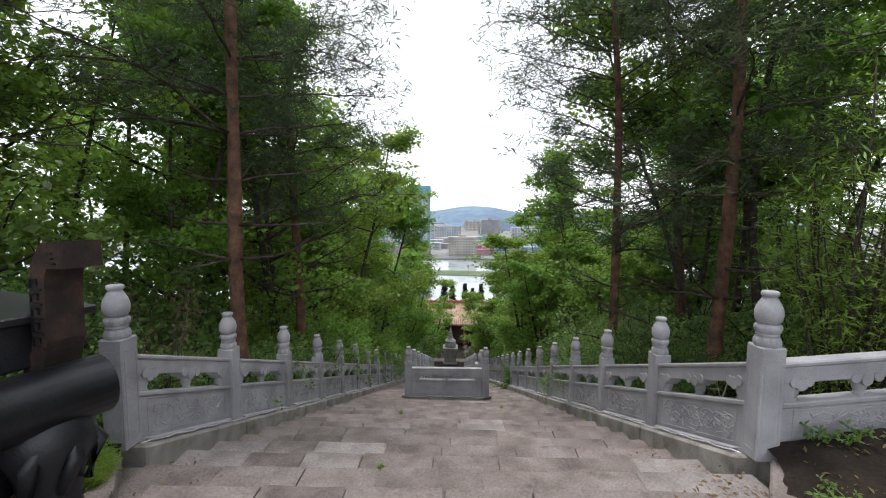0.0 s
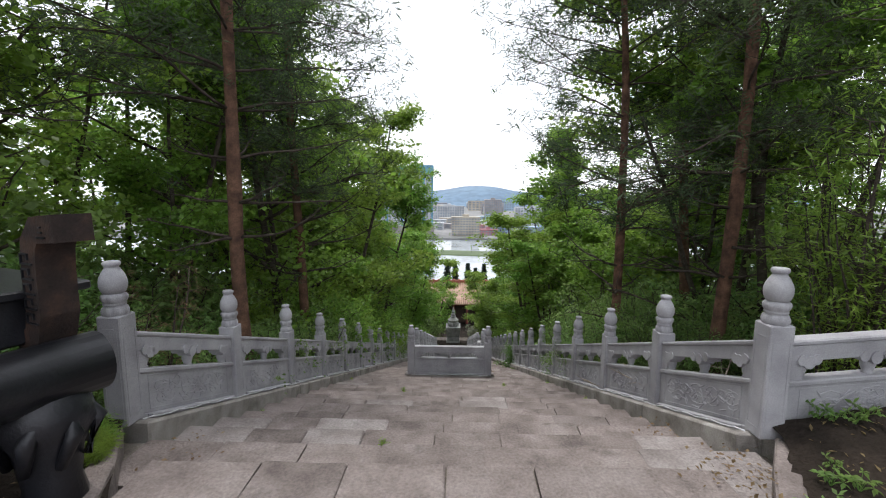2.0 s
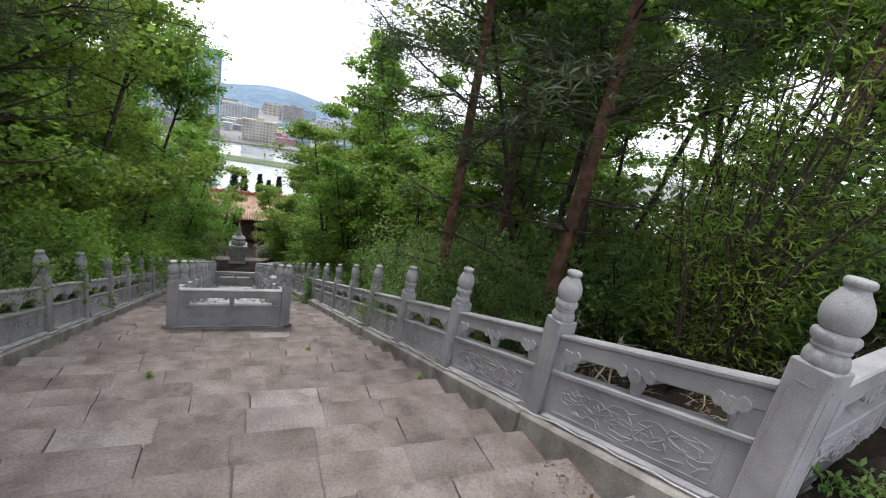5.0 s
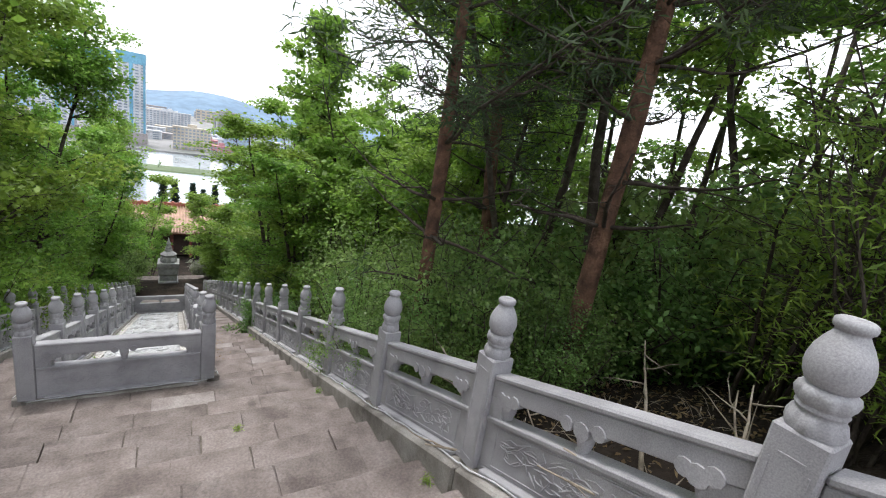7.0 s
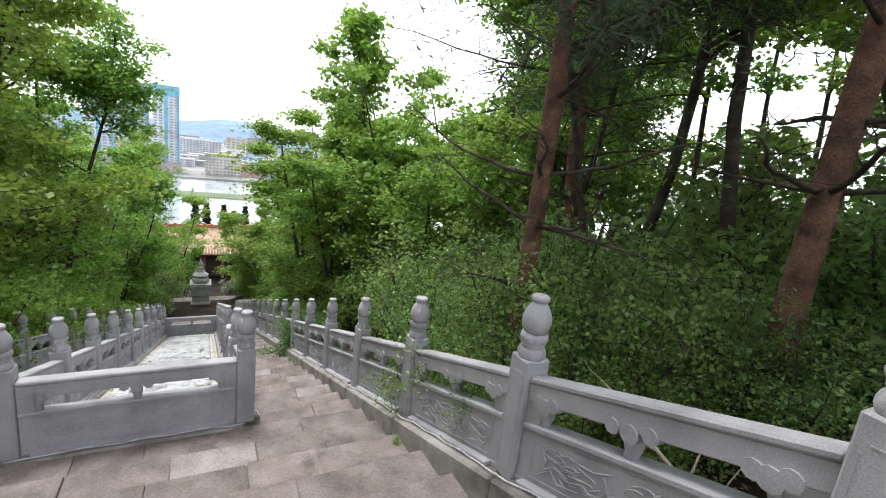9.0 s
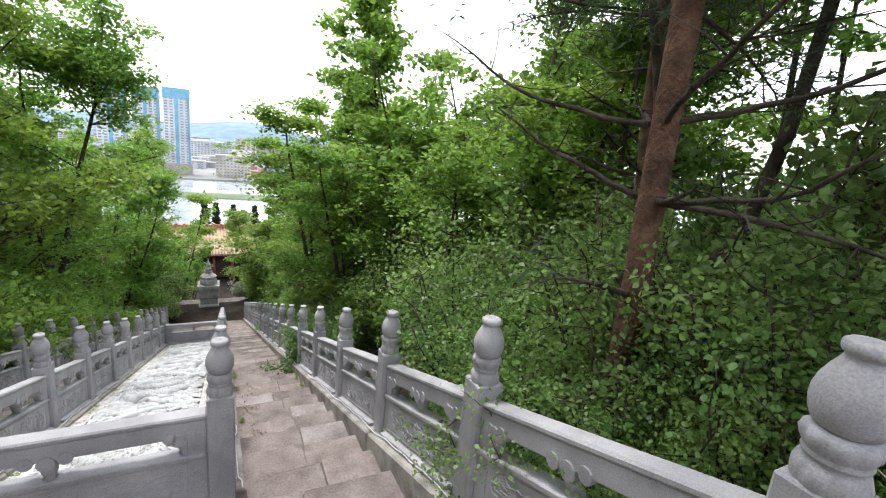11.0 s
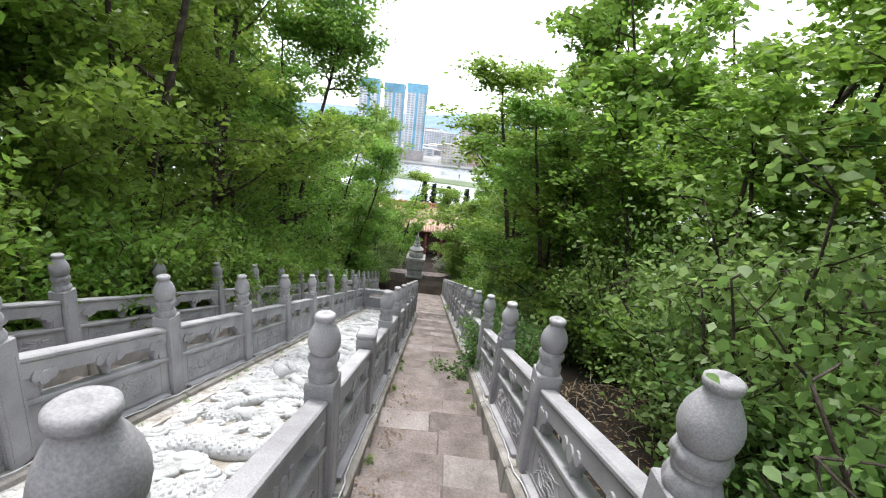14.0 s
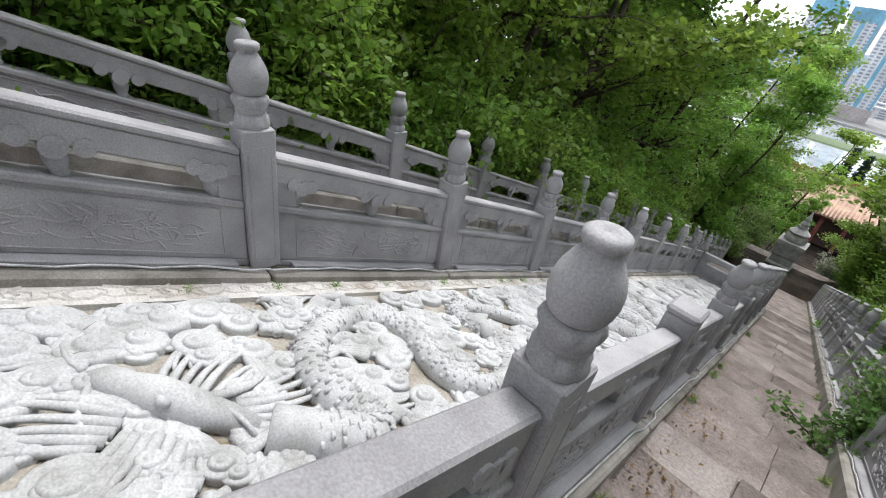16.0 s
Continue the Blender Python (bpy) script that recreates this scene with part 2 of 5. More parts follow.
def leaf_mesh(name, centres, size, material, rng, aspect=0.55, six=False, flatness=0.5):
    """One mesh of slightly cupped leaves at the given points; six: broad leaves with six corners."""
    n = len(centres)
    d = rng.normal(size=(n, 3))
    d[:, 2] *= 0.6
    d[:, 2] -= 0.25
    d /= np.linalg.norm(d, axis=1)[:, None] + 1e-9
    nrm = rng.normal(size=(n, 3)) * (1 - flatness)
    nrm[:, 2] += flatness
    side = np.cross(d, nrm)
    side /= np.linalg.norm(side, axis=1)[:, None] + 1e-9
    nn = np.cross(side, d)
    L = (size * rng.uniform(0.6, 1.35, n))[:, None]
    W = L * aspect * 0.5
    c = np.asarray(centres)
    if six:
        v = np.stack([c, c + d * L * 0.25 + side * W * 0.85 + nn * L * 0.05, c + d * L * 0.62 + side * W * 0.9 + nn * L * 0.06, c + d * L - nn * L * 0.1,
                      c + d * L * 0.62 - side * W * 0.9 + nn * L * 0.06, c + d * L * 0.25 - side * W * 0.85 + nn * L * 0.05], 1)
    else:
        v = np.stack([c, c + d * L * 0.5 + side * W + nn * L * 0.06, c + d * L - nn * L * 0.08, c + d * L * 0.5 - side * W + nn * L * 0.06], 1)
    k = v.shape[1]
    me = bpy.data.meshes.new(name)
    me.vertices.add(n * k)
    me.vertices.foreach_set("co", v.reshape(-1))
    me.loops.add(n * k)
    me.loops.foreach_set("vertex_index", np.arange(n * k, dtype=np.int32))
    me.polygons.add(n)
    me.polygons.foreach_set("loop_start", np.arange(0, n * k, k, dtype=np.int32))
    me.update(calc_edges=True)
    me.materials.append(material)
    return me


# ---- plan ----
SLOPE = 0.361
RISE, TREAD = 0.1811, 0.5017
LANDING_Y, LANDING_Z = 0.90, 1.85
X_RIGHT, X_LEFT = 1.855, -2.685
X_MID = (X_RIGHT + X_LEFT) / 2
RAMP_L, RAMP_R, RAMP_Y, RAMP_BAY, RAMP_BAYS = -1.322, 0.493, 8.58, 1.512, 9
BAY = 1.525
RAIL_Y = 1.43
STAIR_END = 37.0


def base_z(y):
    """The height at which the balustrades' posts stand."""
    return 1.781 - SLOPE * (y - RAIL_Y)


def ramp_base_z(y):
    """The height at which the posts round the carved ramp stand."""
    return base_z(y) - 0.07


def landing_right(y):
    """The splayed edge of the landing towards the soil bed."""
    return 1.2 + 0.94 * min(max(y - 0.45, 0.0), 0.72)


def landing_left(y):
    """The splayed edge of the landing towards the incense burner."""
    return -2.05 - 0.66 * min(max(y - 0.4, 0.0), 0.95)


def stair_z(y):
    """The height of the walked surface."""
    if y < LANDING_Y:
        return LANDING_Z
    return LANDING_Z - RISE * (math.floor((min(y, STAIR_END) - LANDING_Y) / TREAD) + 1)


def ground_z(x, y):
    """The hillside beside the stairs."""
    t = min(max(y, -6.0), 34.0)
    z = 1.75 - SLOPE * (max(t, 0.2) - 0.4)
    if y > 34:
        z -= min(y - 34, 14) * 0.12
    if y > 42.5:
        z -= min(y - 42.5, 8) * 0.55
    if y > 70:
        k = min((y - 70) / 230.0, 1.0)
        z -= 47 * k * (2 - k)
    if y > 500:
        z -= max(0.0, y - 1700) * 0.075
    aside = abs(x - X_MID)
    off = max(0.0, aside - 2.315)
    inside = aside < 2.1
    if inside and y < 37.5:
        z -= 0.5
    if y < 60:
        if x > 1.9 and y < 3.0:
            z = max(z, z + (1.86 + 0.05 * min(x - 1.9, 3) - z) * min(1.0, max(0.0, (3.0 - y) / 1.2)))
        z += 0.10 * min(off, 30) + 0.12 * math.sin(x * 1.3 + y * 0.7) * min(off, 1.0)
    return z


# ---- ground ----
def grid_ground():
    xs = [-4000, -1500, -600, -250, -120, -60, -35] + [i * 0.8 for i in range(-32, 33)] + [35, 60, 120, 250, 600, 1500, 4000]
    ys = [-300, -80, -40, -20, -12] + [-8 + 0.6 * i for i in range(84)] + [44, 48, 54, 60, 66, 70, 80, 95, 120, 160, 210, 280, 340, 400, 460]
    bm = bmesh.new()
    rows = [[bm.verts.new((x, y, ground_z(x, y))) for x in xs] for y in ys]
    for a, b in zip(rows, rows[1:]):
        for i in range(len(xs) - 1):
            bm.faces.new((a[i], a[i + 1], b[i + 1], b[i]))
    last = rows[-1]
    far = [bm.verts.new((x, 4800, ground_z(0, 460) - 250.0)) for x in xs]
    for i in range(len(xs) - 1):
        bm.faces.new((last[i], last[i + 1], far[i + 1], far[i]))
    return tagged(part("ground", bm, SOIL, None, "dark brown forest soil sloping down the hillside, tree shade in its colour", True), category="ground", kind="structure")


grid_ground()
CG = -56.0

# ---- stairs: core under the slabs ----
stairs = thing("stairs", "worn pinkish grey stone steps descending between balustrades", "stairs", kind="structure")
core = bmesh.new()
box(core, landing_left(0), landing_right(0), -5.0, LANDING_Y, 0.9, LANDING_Z - 0.03)
n_steps = int((STAIR_END - LANDING_Y) / TREAD)
for j in range(n_steps):
    y0 = LANDING_Y + j * TREAD
    z = LANDING_Z - RISE * (j + 1)
    box(core, X_LEFT, X_RIGHT, y0 - 0.015, y0 + TREAD - 0.015, z - 0.7, z - 0.028)
part("core", core, JOINT, stairs, "dark joints and bedding under the step slabs")
lower = bmesh.new()
y_low = LANDING_Y + n_steps * TREAD
z_low = LANDING_Z - RISE * n_steps
box(lower, X_MID - 6, X_MID + 6, y_low - 0.02, y_low + 5.2, z_low - 0.8, z_low - 0.19)
tagged(part("pavement", lower, STEP, None, "pale paved court at the foot of the stairs"), category="pavement", kind="structure")

# ---- balustrades ----


def petal_ring(bm, profile, seg=48, petals=8):
    """A turned body whose rings are fluted into petals."""
    rings = []
    for i, (r, z, cut) in enumerate(profile):
        ph = 0 if i < 6 else math.pi / petals
        rings.append([bm.verts.new(((r * (1 - cut + cut * 1.6 * abs(math.cos((a + ph) * petals / 2)))) * math.cos(a), (r * (1 - cut + cut * 1.6 * abs(math.cos((a + ph) * petals / 2)))) * math.sin(a), z)) for a in (2 * math.pi * k / seg for k in range(seg))])
    for a, b in zip(rings, rings[1:]):
        for k in range(seg):
            j = (k + 1) % seg
            bm.faces.new((a[k], a[j], b[j], b[k]))
    bm.faces.new(rings[-1])


def post_mesh_parts():
    shaft = bmesh.new()
    box(shaft, -0.0635, 0.0635, -0.0635, 0.0635, 0.0, 0.62, 0.006)
    for sx, sy in ((1, 0), (-1, 0), (0, 1), (0, -1)):
        # raised border strips on each face of the shaft
        for a0, a1, z0, z1 in ((-0.046, -0.041, 0.05, 0.53), (0.041, 0.046, 0.05, 0.53), (-0.041, 0.041, 0.05, 0.055), (-0.03, 0.03, 0.55, 0.555)):
            if sx:
                box(shaft, min(sx * 0.063, sx * 0.0655), max(sx * 0.063, sx * 0.0655), a0, a1, z0, z1)
            else:
                box(shaft, a0, a1, min(sy * 0.063, sy * 0.0655), max(sy * 0.063, sy * 0.0655), z0, z1)
    bmesh.ops.recalc_face_normals(shaft, faces=shaft.faces)
    lotus = bmesh.new()
    petal_ring(lotus, [(0.058, 0.615, 0.0), (0.063, 0.628, 0.05), (0.062, 0.645, 0.1), (0.056, 0.664, 0.08), (0.05, 0.672, 0.0), (0.054, 0.677, 0.0), (0.056, 0.683, 0.0), (0.052, 0.688, 0.0), (0.055, 0.693, 0.03), (0.06, 0.702, 0.06), (0.063, 0.718, 0.1), (0.06, 0.732, 0.06), (0.045, 0.741, 0.0)])
    bulb = bmesh.new()
    lathe(bulb, [(0.044, 0.737), (0.054, 0.745), (0.062, 0.762), (0.0665, 0.784), (0.066, 0.806), (0.06, 0.83), (0.049, 0.853), (0.038, 0.871), (0.0335, 0.88), (0.034, 0.885), (0.04, 0.889), (0.0425, 0.898), (0.041, 0.908), (0.034, 0.913), (0.012, 0.914), (0.008, 0.909)], 28)
    return mesh_of("shaft", shaft, STONE), mesh_of("lotus_collar", lotus, STONE, True), mesh_of("finial", bulb, STONE, True)


SHAFT_ME, LOTUS_ME, BULB_ME = post_mesh_parts()
sq = bmesh.new()
box(sq, -0.068, 0.068, -0.068, 0.068, 0.62, 0.66, 0.012)
CUT_ME = mesh_of("broken_cap", sq, STONE)


STONE_SCALE = 1.29


def new_post(x, y, z, group, broken=False, turn=0.0, label=""):
    p = thing("balustrade_post", label or "grey carved stone post with a rounded bulb finial", "post", group, m=pose(x, y, z, 0, 0, turn) @ Matrix.Scale(STONE_SCALE, 4))
    part("shaft", SHAFT_ME, STONE, p)
    if broken:
        part("cap", CUT_ME, STONE, p, "flat top where the finial has broken off")
    else:
        part("lotus_collar", LOTUS_ME, STONE, p, "carved lotus petal collar")
        part("finial", BULB_ME, STONE, p, "rounded bulb finial")
    return p


def panel_meshes(length, slope, seed):
    """The pieces of one balustrade panel, sheared down along y, from post face to post face."""
    rng = random.Random(seed)
    L = length - 0.13
    y0, y1 = 0.065, 0.065 + L
    t = 0.033
    slab = bmesh.new()
    box(slab, -t, t, y0, y1, 0.03, 0.278, 0.004, slope)
    stiles = []
    for a, b in ((y0, y0 + 0.09), (y1 - 0.09, y1)):
        st = bmesh.new()
        box(st, -t, t, a, b, 0.306, 0.414, 0.003, slope)
        stiles.append(("stile", mesh_of("stile", st, STONE)))
    cap = bmesh.new()
    box(cap, -t - 0.012, t + 0.012, y0, y1, 0.278, 0.308, 0.006, slope)
    skirt = bmesh.new()
    box(skirt, -t - 0.006, t + 0.006, y0, y1, 0.0, 0.03, 0.004, slope)
    stiles += [("sill", mesh_of("sill", cap, STONE)), ("skirting", mesh_of("skirting", skirt, STONE))]
    rail = bmesh.new()
    box(rail, -t - 0.004, t + 0.004, y0, y1, 0.412, 0.50, 0.005, slope)
    box(rail, -t - 0.011, t + 0.011, y0, y1, 0.50, 0.53, 0.008, slope)
    ym = (y0 + y1) / 2
    # cloud brackets under the rail
    brackets = []
    for yc, wd in ((ym, 0.13), (y0 + 0.12, 0.075), (y1 - 0.12, 0.075)):
        cb = bmesh.new()
        for k in (-1, 0, 1):
            lathe_disc(cb, yc + k * wd * 0.55, 0.42 - (0.0 if k else 0.014) - slope * (yc + k * wd * 0.55), 0.03 if k else 0.036, t + 0.012)
        brackets.append(("cloud_bracket", mesh_of("cloud_bracket", cb, STONE)))
    relief = bmesh.new()
    for sx in (-1, 1):
        xf = sx * (t + 0.001)
        # border line round the field
        yb0, yb1, zb0, zb1 = y0 + 0.09, y1 - 0.09, 0.055, 0.262
        loop = [(yb0, zb0), (yb1, zb0), (yb1, zb1), (yb0, zb1), (yb0, zb0)]
        for (ya, za), (yb, zb) in zip(loop, loop[1:]):
            tube(relief, [(xf, ya, za - slope * ya), (xf, yb, zb - slope * yb)], [0.003, 0.003], 4)
        # scrolling stems and leaves
        for s in range(20):
            yc = yb0 + 0.06 + (yb1 - yb0 - 0.12) * rng.random()
            zc = zb0 + 0.05 + (zb1 - zb0 - 0.1) * rng.random()
            r0 = rng.uniform(0.03, 0.0655)
            ph, turns = rng.uniform(0, 6.28), rng.uniform(0.6, 1.4) * rng.choice((-1, 1))
            pts, rad = [], []
            for i in range(9):
                u = i / 8
                rr = r0 * (1 - 0.75 * u)
                a = ph + turns * 6.28 * u
                yy = min(max(yc + rr * 1.6 * math.cos(a), yb0 + 0.01), yb1 - 0.01)
                zz = min(max(zc + rr * math.sin(a), zb0 + 0.01), zb1 - 0.01)
                pts.append((xf, yy, zz - slope * yy))
                rad.append(0.0042 * (1 - 0.5 * u))
            tube(relief, pts, rad, 6)
        for s in range(34):
            yc = yb0 + 0.05 + (yb1 - yb0 - 0.1) * rng.random()
            zc = zb0 + 0.03 + (zb1 - zb0 - 0.06) * rng.random()
            a = rng.uniform(0, 6.28)
            l = rng.uniform(0.03, 0.06)
            pts = [(xf, yc + l * u * math.cos(a), zc + l * u * math.sin(a) * 0.6 - slope * (yc + l * u * math.cos(a))) for u in (-1, -0.3, 0.4, 1)]
            tube(relief, pts, [0.001, 0.0048, 0.0055, 0.001], 6)
    vases = []
    for yc, half in ((ym, 0), (y0 + 0.1, 1), (y1 - 0.1, -1)):
        v = bmesh.new()
        lathe(v, [(0.024, 0.304), (0.03, 0.31), (0.023, 0.319), (0.031, 0.342), (0.035, 0.363), (0.031, 0.386), (0.023, 0.403), (0.03, 0.416)], 12, (0, yc, -slope * yc))
        vases.append(mesh_of("vase_baluster", v, STONE, True))
    return [("panel", mesh_of("panel", slab, STONE)), ("handrail", mesh_of("handrail", rail, STONE)), ("carved_relief", mesh_of("carved_relief", relief, STONE))] + stiles + brackets + [("vase_baluster", v) for v in vases]


def lathe_disc(bm, y, z, r, half):
    """A short round boss whose axis lies along x."""
    a, b = [], []
    for i in range(10):
        t = 2 * math.pi * i / 10
        a.append(bm.verts.new((-half, y + r * math.cos(t), z + r * math.sin(t))))
        b.append(bm.verts.new((half, y + r * math.cos(t), z + r * math.sin(t))))
    for i in range(10):
        j = (i + 1) % 10
        bm.faces.new((a[i], a[j], b[j], b[i]))
    bm.faces.new(a)
    bm.faces.new(list(reversed(b)))


def plinth_meshes(length, slope, width):
    p = bmesh.new()
    box(p, -width / 2, width / 2, 0.004, length - 0.004, -0.42, 0.0, 0.012, slope)
    strip = bmesh.new()
    box(strip, -0.075, 0.075, 0.12, length - 0.12, 0.001, 0.028, 0.004, slope)
    cord = bmesh.new()
    for sx in (-1, 1):
        pts = []
        for i in range(15):
            y = length * i / 14
            dip = 0.012 * math.sin(i * 1.9)
            bow = 0.03 if 1 < i < 13 else 0.055
            pts.append((sx * (0.062 + bow * 0.7), y, 0.012 + 0.5 * dip - slope * y + 0.004))
        tube(cord, pts, [0.0042] * 15, 5)
    return mesh_of("plinth", p, STONE_BASE), mesh_of("moulding", strip, STONE), mesh_of("sealant", cord, WIRE, True)


SETS = {}


def new_panel(x, y, z, length, slope, group, turn=0.0, width=0.26, seed=0):
    key = (round(length, 3), round(slope, 3), width, seed)
    if key not in SETS:
        SETS[key] = (panel_meshes(length / STONE_SCALE, slope, seed), plinth_meshes(length / STONE_SCALE, slope, width))
    pieces, (pl, strip, cord) = SETS[key]
    p = thing("stone_balustrade", "grey stone balustrade panel carved with scrolling leaves", "balustrade", group, m=pose(x, y, z, 0, 0, turn) @ Matrix.Scale(STONE_SCALE, 4))
    for name, me in pieces:
        part(name, me, STONE, p, "small stone vase in the opening" if name == "vase_baluster" else "")
    part("moulding", strip, STONE, p)
    part("sealant", cord, WIRE, p, "pale sealant line along the foot")
    part("plinth", pl, STONE_BASE, p, "weathered stone kerb block under the panel")
    return p


n_side = int((STAIR_END - RAIL_Y) / BAY)
for x, group in ((X_RIGHT, "outer balustrade posts"), (X_LEFT, "outer balustrade posts")):
    for k in range(n_side + 1):
        y = RAIL_Y + BAY * k
        new_post(x, y, base_z(y), group)
        if k < n_side:
            new_panel(x, y, base_z(y), BAY, SLOPE, "outer balustrade panels", seed=k % 3)
for x in (RAMP_L, RAMP_R):
    for k in range(RAMP_BAYS + 1):
        y = RAMP_Y + RAMP_BAY * k
        broken = x == RAMP_R and k == 2
        new_post(x, y, ramp_base_z(y), "ramp balustrade posts", broken, label="grey carved stone post with its finial broken off" if broken else "")
        if k < RAMP_BAYS:
            new_panel(x, y, ramp_base_z(y), RAMP_BAY, SLOPE, "ramp balustrade panels", seed=3 + k % 3, width=0.24)
# panels across the head and the foot of the ramp
for y in (RAMP_Y, RAMP_Y + RAMP_BAY * RAMP_BAYS):
    new_panel(RAMP_L, y, ramp_base_z(y), RAMP_R - RAMP_L, 0.0, "ramp end panels", turn=-90, width=0.22, seed=7)
# return balustrade beside the soil bed at the head of the stairs
RET = -82.0
for k in range(3):
    c, s = math.cos(radians(RET + 90)), math.sin(radians(RET + 90))
    d = 1.5 * k
    x, y = X_RIGHT + c * d, RAIL_Y + s * d
    if k:
        new_post(x, y, base_z(RAIL_Y) + 0.03 * d, "return balustrade posts", turn=RET)
    new_panel(x, y, base_z(RAIL_Y) + 0.03 * d, 1.5, -0.03, "return balustrade panels", turn=RET, seed=2)

# ---- marble ramp carved with dragons among clouds ----
ramp = thing("carved_ramp", "white marble ramp carved in deep relief with dragons and clouds", "stone carving")
ry0, ry1 = RAMP_Y + 0.08, RAMP_Y + RAMP_BAY * RAMP_BAYS - 0.08
RAMP_DROP = 0.085
rx0, rx1 = RAMP_L + 0.13, RAMP_R - 0.13


def ramp_z(y):
    return ramp_base_z(y) - RAMP_DROP


bed = bmesh.new()
v = [bm_v for bm_v in (bed.verts.new((x, y, ramp_z(y) + dz)) for dz in (-0.4, 0.0) for y in (ry0, ry1) for x in (rx0, rx1))]
for q in ((4, 5, 7, 6), (0, 1, 5, 4), (2, 6, 7, 3), (0, 4, 6, 2), (1, 3, 7, 5)):
    bed.faces.new([v[i] for i in q])
part("bed", bed, BED, ramp, "weathered grey ground of the relief")
border = bmesh.new()
BW = 0.16


def ramp_box(bm, x0, x1, y0, y1, h0, h1):
    vv = [bm.verts.new((x, y, ramp_z(y) + h)) for h in (h0, h1) for y in (y0, y1) for x in (x0, x1)]
    for q in ((4, 5, 7, 6), (0, 1, 5, 4), (2, 6, 7, 3), (0, 4, 6, 2), (1, 3, 7, 5)):
        bm.faces.new([vv[i] for i in q])


for a, b in ((rx0, rx0 + BW), (rx1 - BW, rx1)):
    ramp_box(border, a, b, ry0, ry1, 0.0, 0.03)
ramp_box(border, rx0 + BW, rx1 - BW, ry0, ry0 + 0.2, 0.0, 0.03)
part("border", border, MARBLE_BED, ramp, "flat carved border")
scroll = bmesh.new()
rs = random.Random(5)
for a in (rx0 + BW / 2, rx1 - BW / 2):
    y = ry0 + 0.1
    side = 1
    while y < ry1 - 0.2:
        for k in range(3):
            pts, rad = [], []
            for i in range(7):
                u = i / 6
                rr = 0.055 * (1 - 0.6 * u)
                ang = rs.uniform(0, 0.3) + 5.2 * u * side + k * 2.1
                yy = y + 0.07 * k + rr * 1.8 * math.cos(ang)
                xx = a + rr * math.sin(ang)
                pts.append((xx, yy, ramp_z(yy) + 0.03))
                rad.append(0.011 * (1 - 0.6 * u))
            tube(scroll, pts, rad, 4)
        y += 0.24
        side = -side
for k in range(9):
    xx = rx0 + BW + 0.06 + (rx1 - rx0 - 2 * BW - 0.12) * k / 8
    pts = [(xx + 0.04 * math.cos(t), ry0 + 0.1 + 0.06 * math.sin(t), ramp_z(ry0 + 0.1 + 0.06 * math.sin(t)) + 0.03) for t in (0, 1, 2, 3, 4, 5)]
    tube(scroll, pts, [0.012, 0.012, 0.011, 0.01, 0.008, 0.006], 4)
tagged(part("border_scroll", scroll, MARBLE_BED, ramp, "low scrolling leaf carving"), kind="stuff")

fx0, fx1 = rx0 + BW + 0.02, rx1 - BW - 0.02
fxm, fw = (fx0 + fx1) / 2, (fx1 - fx0)


def cloud(bm, x, y, r, rng):
    """A ruyi cloud: overlapping stepped bosses with a curl."""
    a = rng.uniform(0, 6.28)
    for k in range(3):
        rr = r * (1.0, 0.78, 0.66)[k]
        cx, cy = x + r * 0.8 * math.cos(a + 0.9 * k) * (k > 0), y + r * 1.1 * math.sin(a + 0.9 * k) * (k > 0)
        cx = min(max(cx, fx0 + rr * 0.8), fx1 - rr * 0.8)
        top = 0.044 - 0.007 * k
        prof = [(1.0, 0.0, 0.0), (1.0, top * 0.55, 0.0), (0.97, top * 0.8, 0.0), (0.9, top * 0.96, 0.0), (0.78, top, 0.0), (0.62, top * 0.98, 0.06), (0.57, top * 0.92, 0.1), (0.52, top * 1.05, 0.14), (0.46, top * 1.3, 0.16), (0.36, top * 1.42, 0.18), (0.24, top * 1.4, 0.2), (0.2, top * 1.34, 0.2), (0.15, top * 1.5, 0.2), (0.02, top * 1.58, 0.2)]
        rings = []
        for q, h, off in prof:
            ring = []
            for t in range(18):
                b = t * math.pi / 9
                px = cx + rr * (q * math.cos(b) + off * math.cos(a))
                py = cy + rr * (q * 1.12 * math.sin(b) + off * math.sin(a))
                ring.append(bm.verts.new((px, py, ramp_z(py) + h)))
            rings.append(ring)
        for p, q in zip(rings, rings[1:]):
            for i in range(18):
                j = (i + 1) % 18
                bm.faces.new((p[i], p[j], q[j], q[i]))
        bm.faces.new(rings[-1])


def strand(bm, x, y, ang, length, r, rng, curl=1.0, lift=0.03, seg=5):
    pts, rad = [], []
    n = 7
    for i in range(n):
        u = i / (n - 1)
        a = ang + curl * (u * u) * 1.3
        x += math.cos(a) * length / n
        y += math.sin(a) * length / n
        x = min(max(x, fx0), fx1)
        pts.append((x, y, ramp_z(y) + lift * (1 - 0.4 * u)))
        rad.append(r * (1 - 0.7 * u))
    tube(bm, pts, rad, seg)


